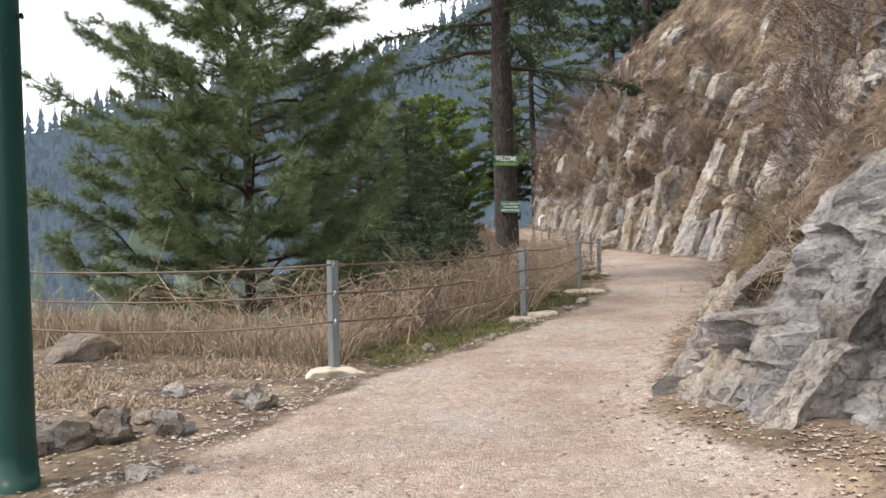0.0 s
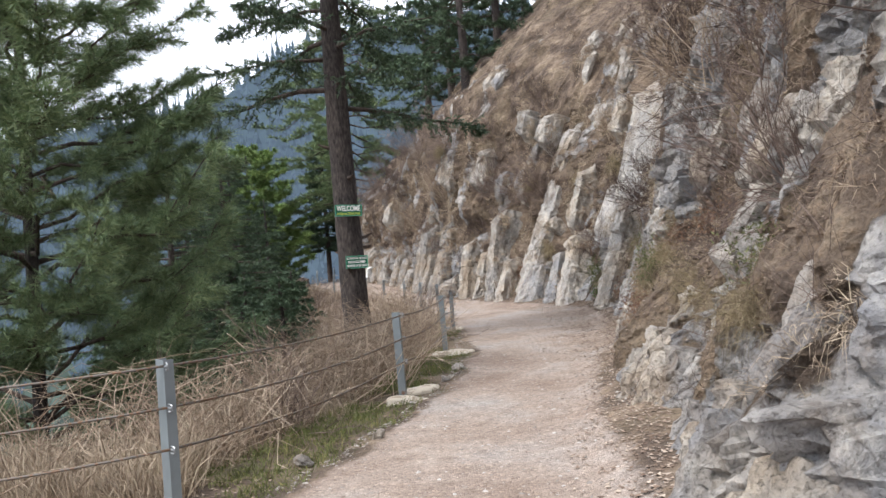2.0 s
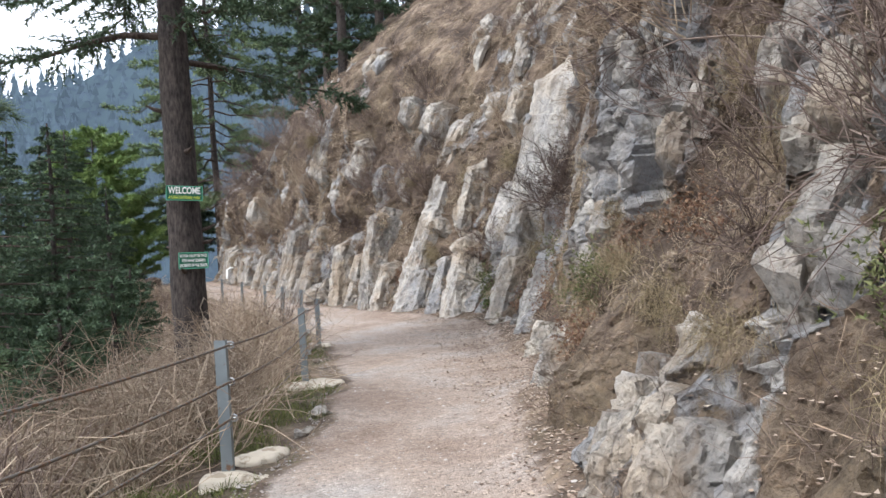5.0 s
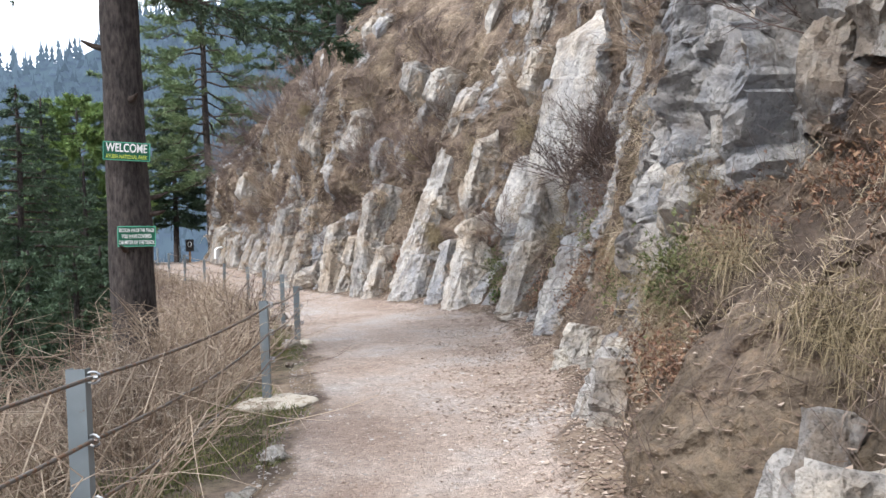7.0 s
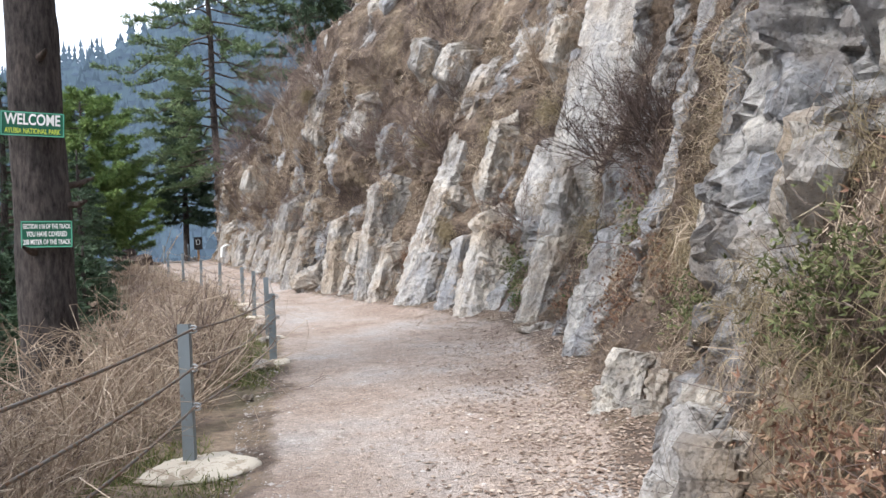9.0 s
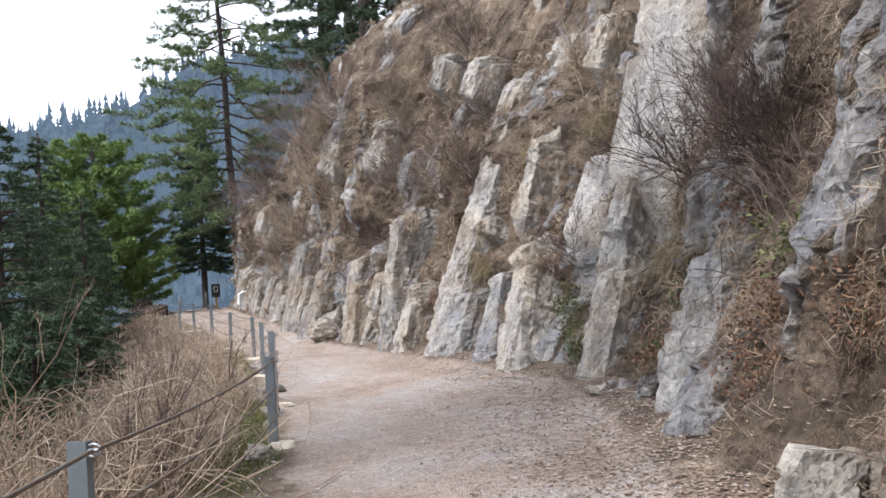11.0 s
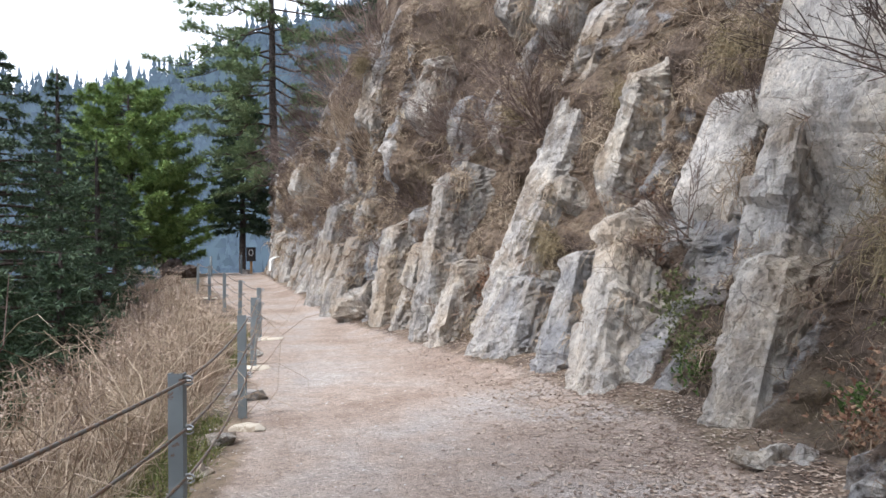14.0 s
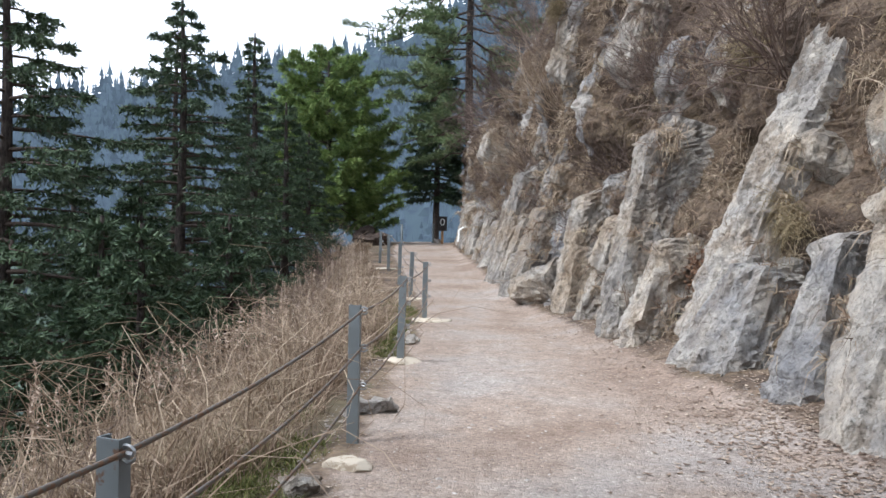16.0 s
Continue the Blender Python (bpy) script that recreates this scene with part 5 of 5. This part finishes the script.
def grass(name, x, y_, z_, each, length, mat, label, spread=0.35, width=0.004, axis=(0, 0, 1), droop=0.3):
    v_, f_ = stalks(np.stack([x, y_, z_], 1), np.broadcast_to(np.asarray(axis, float), (len(x), 3)), each, length, spread, width, droop)
    return tagged(piece(name, v_, f_, mat), label, "grass", kind="stuff")


n = 7000
gy_ = rng.uniform(7.7, 58, n)
ex = np.interp(gy_, EDGE[4:, 1], EDGE[4:, 0])
gx_ = ex - 0.05 - np.abs(rng.normal(size=n)) * np.where(gy_ > 20, 1.35, 1.2)
clump = fbm(np.stack([gx_ * 0.9, gy_ * 0.55, 0 * gx_], 1), 3, 131)
for name, s_, mat, lab in (("straw_grass", clump > 0.22, M_STRAW, "tall dry straw grass on the slope below the fence"), ("brown_grass", (clump < 0.3) & (clump > -0.3), M_RUST_GRASS, "brown withered grass on the slope below the fence")):
    s_ = s_ & ((gy_ > 19) | (rng.random(len(gy_)) < 0.5))
    x_, y_ = gx_[s_], gy_[s_]
    grass(name, x_, y_, ground_z(x_, y_), 16, rng.uniform(0.15, 0.6, len(x_)) * np.interp(y_, [18, 21, 26, 31], [0.6, 1, 0.9, 0.5]), mat, lab, 0.5, np.repeat(np.interp(y_, [8, 24, 45], [0.0022, 0.0026, 0.007]), 16))
# pale seed stalks standing above the grass
n = 260
sy_ = rng.uniform(20, 40, n)
sx_ = np.interp(sy_, EDGE[4:, 1], EDGE[4:, 0]) - rng.uniform(0.5, 2.6, n)
a = np.stack([sx_, sy_, ground_z(sx_, sy_)], 1)
e = a + np.stack([rng.normal(size=n) * 0.12, rng.normal(size=n) * 0.12, rng.uniform(0.6, 1.05, n)], 1)
seed_heads = Soup()
tubes(seed_heads, a, e, 0.004, 0.003, 0.05, 3, 2)
v, f = seed_heads.arrays()
tagged(piece("seed_stalks", v, f, M_PALE_TWIG), "pale dry seed stalks above the grass", "grass", kind="stuff")
v, f = blades(np.repeat(e, 14, 0) - np.array((0, 0, 1)) * rng.uniform(0, 0.3, (n * 14, 1)), np.broadcast_to(np.array((0, 0, 0.6)), (n * 14, 3)), 2, 0.045, 0.8, 0.008)
M_SEED = leafy("pale_pink_seed_heads", [(0.15, (0.30, 0.22, 0.17)), (0.85, (0.56, 0.46, 0.38))])
tagged(piece("seed_heads", v, f, M_SEED), "pale fluffy seed heads above the grass", "grass", kind="stuff")
n = 1250
gx_ = rng.uniform(-7, -0.8, n)
gy_ = np.interp(gx_, EDGE[1:6, 0], EDGE[1:6, 1]) + 0.05 + np.abs(rng.normal(size=n)) * 1.2 - 0.5
grass("tall_straw_grass", gx_, gy_, ground_z(gx_, gy_), 16, rng.uniform(0.25, 0.8, n), M_STRAW, "pale dry grass behind the cable fence", 0.35, 0.0032)
n = 1600
gx_ = rng.uniform(-3.8, -0.9, n)
gy_ = rng.uniform(5.6, 7.9, n)
sel = fbm(np.stack([gx_ * 1.2, gy_ * 1.8, 0 * gx_], 1), 3, 91) > 0.0
gx_, gy_ = gx_[sel], gy_[sel]
grass("matted_grass", gx_, gy_, ground_z(gx_, gy_), 14, 0.14, M_STRAW, "matted short dry grass on the verge", 0.9, 0.004, (0, 0, 0.6), 0.5)
n = 4600
gy_ = rng.uniform(7.4, 34, n)
le = np.interp(gy_, py, left_edge)
ex = np.interp(gy_, EDGE[4:, 1], EDGE[4:, 0])
gx_ = le + 0.14 + (ex - 0.4 - le) * rng.random(n) ** 0.8
sel = fbm(np.stack([gx_ * 0.9, gy_ * 0.9, 0 * gx_], 1), 3, 92) > -0.15
gx_, gy_ = gx_[sel], gy_[sel]
grass("verge_grass", gx_, gy_, ground_z(gx_, gy_) - 0.01, 12, rng.uniform(0.05, 0.16, len(gx_)), M_GREEN_GRASS, "short green grass along the path's outer edge", 0.6, 0.003)

# ---- dry grass hanging on the hillside ----
n = 40000
iy, iz = rng.integers(0, HROCK.shape[1], n), rng.integers(6, HROCK.shape[0] - 20, n)
hp = HGRID[iz, iy]
patch = fbm(hp * 0.8, 3, 55)
sel = (HROCK[iz, iy] < 0.42 + 0.15 * patch) & (hp[:, 1] > 2) & (hp[:, 1] < 60) & (rng.random(n) < np.interp(patch, [-0.5, 0.0, 0.4], [0.12, 0.5, 1.0]))
hp, patch = hp[sel], patch[sel]
rust = patch + rng.normal(size=len(hp)) * 0.25 < 0.05
for name, s_, mat, lab in (("rust_grass", rust, M_RUST_GRASS, "rust-brown dry grass tufts on the hillside"), ("hill_straw_grass", ~rust, M_STRAW, "straw-coloured grass tufts hanging on the hillside")):
    q_ = hp[s_]
    w_ = np.interp(q_[:, 1], [4, 18, 30, 50], [0.0012, 0.0018, 0.0038, 0.007])
    grass(name, q_[:, 0] + 0.03, q_[:, 1], q_[:, 2], 11, rng.uniform(0.08, 0.3, len(q_)), mat, lab, 0.8, np.repeat(w_ * 1.5, 11), (-0.55, -0.1, 0.45), 0.55)
# grass hanging from the ledges of the ribs
lp = np.array(LEDGES)
lp = lp[(lp[:, 2] > 0.5) & (lp[:, 1] > 14)]
lp = np.repeat(lp, 4, 0) + rng.normal(size=(len(lp) * 4, 3)) * 0.12
half = rng.random(len(lp)) < 0.5
for name, s_, mat in (("ledge_grass", half, M_STRAW), ("ledge_brown_grass", ~half, M_RUST_GRASS)):
    q_ = lp[s_]
    w_ = np.interp(q_[:, 1], [4, 18, 30, 50], [0.0012, 0.0018, 0.0038, 0.007])
    grass(name, q_[:, 0], q_[:, 1], q_[:, 2], 22, rng.uniform(0.12, 0.36, len(q_)), mat, "dry grass hanging from rock ledges", 0.75, np.repeat(w_ * 1.5, 22), (-0.6, -0.1, 0.2), 0.8)
# fine dead stems over the soil
n = 16000
iy, iz = rng.integers(0, HROCK.shape[1], n), rng.integers(8, HROCK.shape[0] - 22, n)
hp = HGRID[iz, iy]
sel = (HROCK[iz, iy] < 0.4) & (hp[:, 1] > 2) & (hp[:, 1] < 60)
hp = hp[sel]
stems = Soup()
tubes(stems, hp, hp + unit(np.array((-0.6, -0.1, 0.6)) + rng.normal(size=hp.shape) * 0.5) * rng.uniform(0.15, 0.55, len(hp))[:, None], 0.0022, 0.001, 0.15, 3, 2)
v, f = stems.arrays()
tagged(piece("dead_stems", v, f, M_TWIG), "thin dead stems all over the hillside", "stems", kind="stuff")


# ---- leaf litter and gravel ----
def scatter(name, x, y_, z_, size, mat, label, cat, flat=0.25, curl=False):
    n_ = len(x)
    base = np.array([(-1, -0.6, 0), (1, -0.7, 0.1), (1.1, 0.6, -0.05), (-0.8, 0.8, 0.1), (0, 0, 1.0)], float)
    if curl:
        base = np.array([(-1, 0, 0.25), (0, -0.55, 0), (1, 0, 0.3), (0, 0.55, 0.0), (0, 0, 0.02)], float)
    th = rng.uniform(0, 6.28, n_)
    b = base[None] * (1 + rng.normal(size=(n_, 5, 3)) * 0.22)
    b[..., 2] *= flat if not curl else rng.uniform(0.4, 1.3, n_)[:, None]
    c, s = np.cos(th)[:, None], np.sin(th)[:, None]
    v_ = np.stack([b[..., 0] * c - b[..., 1] * s, b[..., 0] * s + b[..., 1] * c, b[..., 2]], -1) * np.asarray(size)[:, None, None]
    v_ = (v_ + np.stack([x, y_, z_], -1)[:, None]).reshape(-1, 3)
    o = np.arange(n_)[:, None] * 5
    f_ = np.concatenate([o + np.array([q]) for q in ([0, 1, 4], [1, 2, 4], [2, 3, 4], [3, 0, 4])])
    return tagged(piece(name, v_, f_, mat), label, cat, kind="stuff")


def path_height(x, y_):
    ff = x - foot_x(y_)
    q_ = np.stack([x, y_, 0 * x], 1)
    return base_z(y_) + 0.22 * smooth(-0.9, 0.25, ff) + 0.012 * fbm(q_ * 1.7, 3, 2)


n = 17000
y_ = np.concatenate([rng.uniform(2, 34, 9000), rng.uniform(13, 25, 8000)])
x = foot_x(y_) + 0.15 - np.abs(rng.normal(size=n)) * np.interp(y_, [2, 12, 14, 20, 24, 34], [0.35, 0.4, 0.8, 1.0, 0.7, 0.35])
scatter("leaf_litter", x, y_, path_height(x, y_) + 0.006, rng.uniform(0.012, 0.036, n), M_LEAF, "brown fallen leaves along the cliff's foot", "leaves", curl=True)
n = 1500
y_ = rng.uniform(2, 30, n)
x = np.interp(y_, py, left_edge) + (foot_x(y_) - np.interp(y_, py, left_edge)) * rng.random(n)
scatter("strewn_leaves", x, y_, path_height(x, y_) + 0.004, rng.uniform(0.01, 0.024, n), M_LEAF, "single dry leaves strewn on the path", "leaves", curl=True)
n = 22000
y_ = 1.5 + 30 * rng.random(n) ** 1.3
w_ = rng.random(n)
le = np.interp(y_, py, left_edge)
x = le + (foot_x(y_) - le) * np.where(rng.random(n) < 0.45, w_ ** 2.2, w_)
M_PEBBLE = leafy("path_pebbles", [(0.1, (0.15, 0.135, 0.125)), (0.5, (0.31, 0.275, 0.245)), (0.92, (0.52, 0.485, 0.45))], 0.95, 0.1)
scatter("gravel", x, y_, path_height(x, y_) - 0.002, rng.uniform(0.003, 0.010, n) * np.where(rng.random(n) < 0.1, 2.4, 1), M_PEBBLE, "loose grey gravel and pebbles on the path", "gravel", 0.55)
n = 2600
x = rng.uniform(-4.6, -0.4, n)
y_ = rng.uniform(3.0, 7.6, n)
scatter("rubble", x, y_, ground_z(x, y_) + 0.004, 0.005 + 0.028 * rng.random(n) ** 3, M_PEBBLE, "small stone rubble on the verge", "gravel", 0.5)

n = 3200
x = rng.uniform(-5, -0.2, n)
y_ = rng.uniform(2.6, 8.2, n)
scatter("verge_leaves", x, y_, ground_z(x, y_) + 0.012, rng.uniform(0.01, 0.03, n), M_LEAF, "brown fallen leaves on the verge", "leaves", curl=True)

n = 16000
iy, iz = rng.integers(0, HROCK.shape[1], n), rng.integers(6, 75, n)
hp = HGRID[iz, iy]
sel = (HROCK[iz, iy] < 0.45) & (hp[:, 1] > 2.5) & (hp[:, 1] < 30)
hp = hp[sel]
scatter("slope_leaves", hp[:, 0] - 0.02, hp[:, 1], hp[:, 2] + 0.02, rng.uniform(0.012, 0.032, len(hp)), M_LEAF, "brown fallen leaves caught on the slope", "leaves", curl=True)

# dense tussocks hanging between the ribs
M_TUSSOCK = leafy("olive_straw_tussock", [(0.15, (0.10, 0.078, 0.045)), (0.5, (0.21, 0.17, 0.10)), (0.9, (0.38, 0.30, 0.19))])
M_DEAD_FERN = leafy("red_brown_dead_leaves", [(0.15, (0.09, 0.05, 0.035)), (0.5, (0.19, 0.105, 0.07)), (0.9, (0.33, 0.22, 0.14))])
M_OLIVE = leafy("dull_green_leaves", [(0.15, (0.05, 0.06, 0.025)), (0.5, (0.105, 0.12, 0.05)), (0.9, (0.2, 0.2, 0.09))])
for k, (y_, z_, s, mat) in enumerate([(26.8, 1.8, 0.45, 0), (25.0, 2.3, 0.45, 1), (24.7, 1.6, 0.5, 1), (23.2, 1.1, 0.5, 2), (26.3, 4.0, 0.4, 0), (30.1, 2.7, 0.45, 0), (30.5, 1.5, 0.4, 1), (28.2, 1.1, 0.45, 1), (22.4, 1.7, 0.4, 0), (24.8, 1.0, 0.35, 2), (29.0, 4.2, 0.5, 0), (34.9, 6.3, 0.5, 0),
                                      (24.2, 4.1, 0.5, 0), (22.6, 0.5, 0.35, 2), (14.2, 2.4, 0.35, 0), (14.1, 1.7, 0.4, 0), (14.3, 1.4, 0.35, 0), (11.8, 1.2, 0.35, 2), (11.7, 0.9, 0.35, 0), (13.7, 1.0, 0.35, 2), (15.0, 1.35, 0.4, 1), (12.1, 1.8, 0.3, 0), (19.4, 0.6, 0.4, 1), (12.3, 1.2, 0.3, 0),
                                      (11.0, 1.4, 0.35, 0), (11.6, 1.4, 0.35, 2), (10.1, 1.2, 0.4, 0), (9.8, 1.1, 0.4, 0), (10.9, 0.85, 0.35, 1), (11.7, 0.7, 0.3, 1), (9.9, 1.6, 0.35, 1), (9.9, 3.1, 0.4, 0), (8.8, 2.3, 0.3, 0), (7.0, 1.45, 0.4, 2), (8.4, 1.7, 0.3, 0), (8.5, 1.1, 0.3, 0), (6.5, 1.1, 0.3, 0),
                                      (11.3, 1.5, 0.4, 1), (10.4, 1.85, 0.4, 1), (16.6, 0.7, 0.5, 1), (17.2, 1.2, 0.5, 1), (16.2, 1.6, 0.4, 2), (19.5, 1.3, 0.45, 2), (20.0, 1.6, 0.4, 0), (18.9, 2.2, 0.5, 1), (21.0, 2.3, 0.4, 0)]):
    q_ = hill_point(y_, z_)
    pos = q_ + rng.normal(size=(70, 3)) * s * np.array((0.12, 0.55, 0.32)) - np.array((0.06, 0, 0))
    if mat == 0:
        grass("tussock", pos[:, 0], pos[:, 1], pos[:, 2], 9, s * 0.7, M_TUSSOCK, "olive straw tussock hanging over the rock", 0.6, 0.0014 if y_ < 16 else 0.0035, (-0.7, -0.2, 0.25), 0.75)
    else:
        v, f = blades(np.repeat(pos, 5, 0) + rng.normal(size=(350, 3)) * 0.07, np.broadcast_to(np.array((-0.6, -0.1, 0.3)), (350, 3)), 3, 0.04, 0.9, 0.007 if y_ < 16 else 0.013)
        tagged(piece("bramble_patch", v, f, M_DEAD_FERN if mat == 1 else M_OLIVE), "red-brown dead bramble leaves on the slope" if mat == 1 else "dull green bramble leaves on the slope", "brambles", kind="stuff")

# green herbs at the cliff's foot
for k, (y_, z_, s) in enumerate([(19.6, 1.2, 0.3), (20.2, 0.5, 0.2), (22.6, 0.35, 0.2)]):
    q_ = hill_point(y_, z_)
    pos = q_ + rng.normal(size=(150, 3)) * s * np.array((0.3, 0.6, 0.4))
    v, f = blades(pos, np.broadcast_to(np.array((-0.6, 0, 0.6)), pos.shape), 3, 0.055, 0.8, 0.012)
    tagged(piece("green_herb", v, f, M_GREEN_LEAF), "small leafy green herb rooted in the cliff", "plant", kind="stuff")

# ---- valley woods and the far mountain ----
def far_trees(name, pts, heights, mat, label, tiers=6, wide=0.2):
    n_ = len(pts)
    seg = 7
    vs, fs, off = [], [], 0
    zz = np.linspace(0.1, 0.97, tiers)
    a0 = rng.uniform(0, 6.28, n_)
    for k, zt in enumerate(zz):
        rr = wide * (1 - zt) ** 0.8 + 0.012
        ang_ = a0[:, None] + np.arange(seg) * 2 * np.pi / seg + k
        jag = rng.uniform(0.5, 1.35, (n_, seg))
        ring = np.stack([np.cos(ang_) * rr * jag, np.sin(ang_) * rr * jag, np.broadcast_to(zt - 0.05 * rng.random((n_, seg)), (n_, seg))], -1)
        apex = np.zeros((n_, 1, 3))
        apex[..., 2] = zt + 1.5 / tiers * 0.9
        v_ = np.concatenate([ring, apex], 1) * heights[:, None, None] + pts[:, None]
        vs.append(v_.reshape(-1, 3))
        j_ = np.arange(seg)
        one = np.stack([j_, (j_ + 1) % seg, np.full(seg, seg)], 1)
        fs.append((one[None] + (np.arange(n_) * (seg + 1))[:, None, None]).reshape(-1, 3) + off)
        off += n_ * (seg + 1)
    return tagged(piece(name, np.concatenate(vs), np.concatenate(fs), mat), label, "forest", kind="stuff")


RIDGE_AZ = [-75, -50, -38, -31, -27, -20, -15.5, -9, -6, -2, 4, 12, 30, 60]
RIDGE_EL = [3.6, 4.8, 5.7, 6.6, 8.1, 9.7, 10.8, 11.9, 12.9, 15.5, 17, 18, 16, 10]
az = np.radians(np.arange(-78, 62, 0.7))
rr = np.linspace(0, 1, 34)
AZ, RR = np.meshgrid(az, rr)
el = np.interp(np.degrees(AZ), RIDGE_AZ, RIDGE_EL)
dist = 190 + 240 * RR
top = 430 * np.tan(np.radians(el))
MZ = -75 + (top + 75) * RR ** 1.15
MX, MY = dist * np.sin(AZ), dist * np.cos(AZ)
q = np.stack([MX, MY, MZ], -1).reshape(-1, 3)
gul = (14 * fbm(q * 0.012, 4, 71) * 1.0).reshape(MX.shape) * np.sin(RR * np.pi) ** 0.7
MX, MY = MX - gul * np.sin(AZ), MY - gul * np.cos(AZ)
ni, nj = MX.shape
ii, jj = np.meshgrid(np.arange(ni - 1), np.arange(nj - 1), indexing="ij")
# mountain and its trees emit blue in place of airlight
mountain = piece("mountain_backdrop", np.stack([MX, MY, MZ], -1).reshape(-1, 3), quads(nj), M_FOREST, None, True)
tagged(mountain, "forested mountainside across the valley with painted blue haze", "mountain", kind="structure")
n = 10000
ia = rng.uniform(0, nj - 1.01, n)
ir = np.where(rng.random(n) < 0.035, 1.0, rng.random(n) ** 0.8) * (ni - 1.01)
i0, j0 = ir.astype(int), ia.astype(int)
fi, fj = (ir - i0)[:, None], (ia - j0)[:, None]
G = np.stack([MX, MY, MZ], -1)
pts = (G[i0, j0] * (1 - fi) + G[i0 + 1, j0] * fi) * (1 - fj) + (G[i0, j0 + 1] * (1 - fi) + G[i0 + 1, j0 + 1] * fi) * fj
far_trees("mountain_forest", pts, 5 + 9 * rng.random(n) ** 1.6, M_FOREST, "distant blue-green conifer forest with haze painted as glow", 4, 0.22)
n = 700
ta = np.radians(rng.uniform(-62, -17, n))
td = rng.uniform(70, 190, n)
tx, ty = td * np.sin(ta), td * np.cos(ta)
pts = np.stack([tx, ty, ground_z(tx, ty) - 1], 1)
# their paleness is haze painted as a weak grey-green glow
far_trees("valley_forest", pts, rng.uniform(10, 20, n), M_FOREST_NEAR, "green conifers down in the valley paled by painted haze", 9)
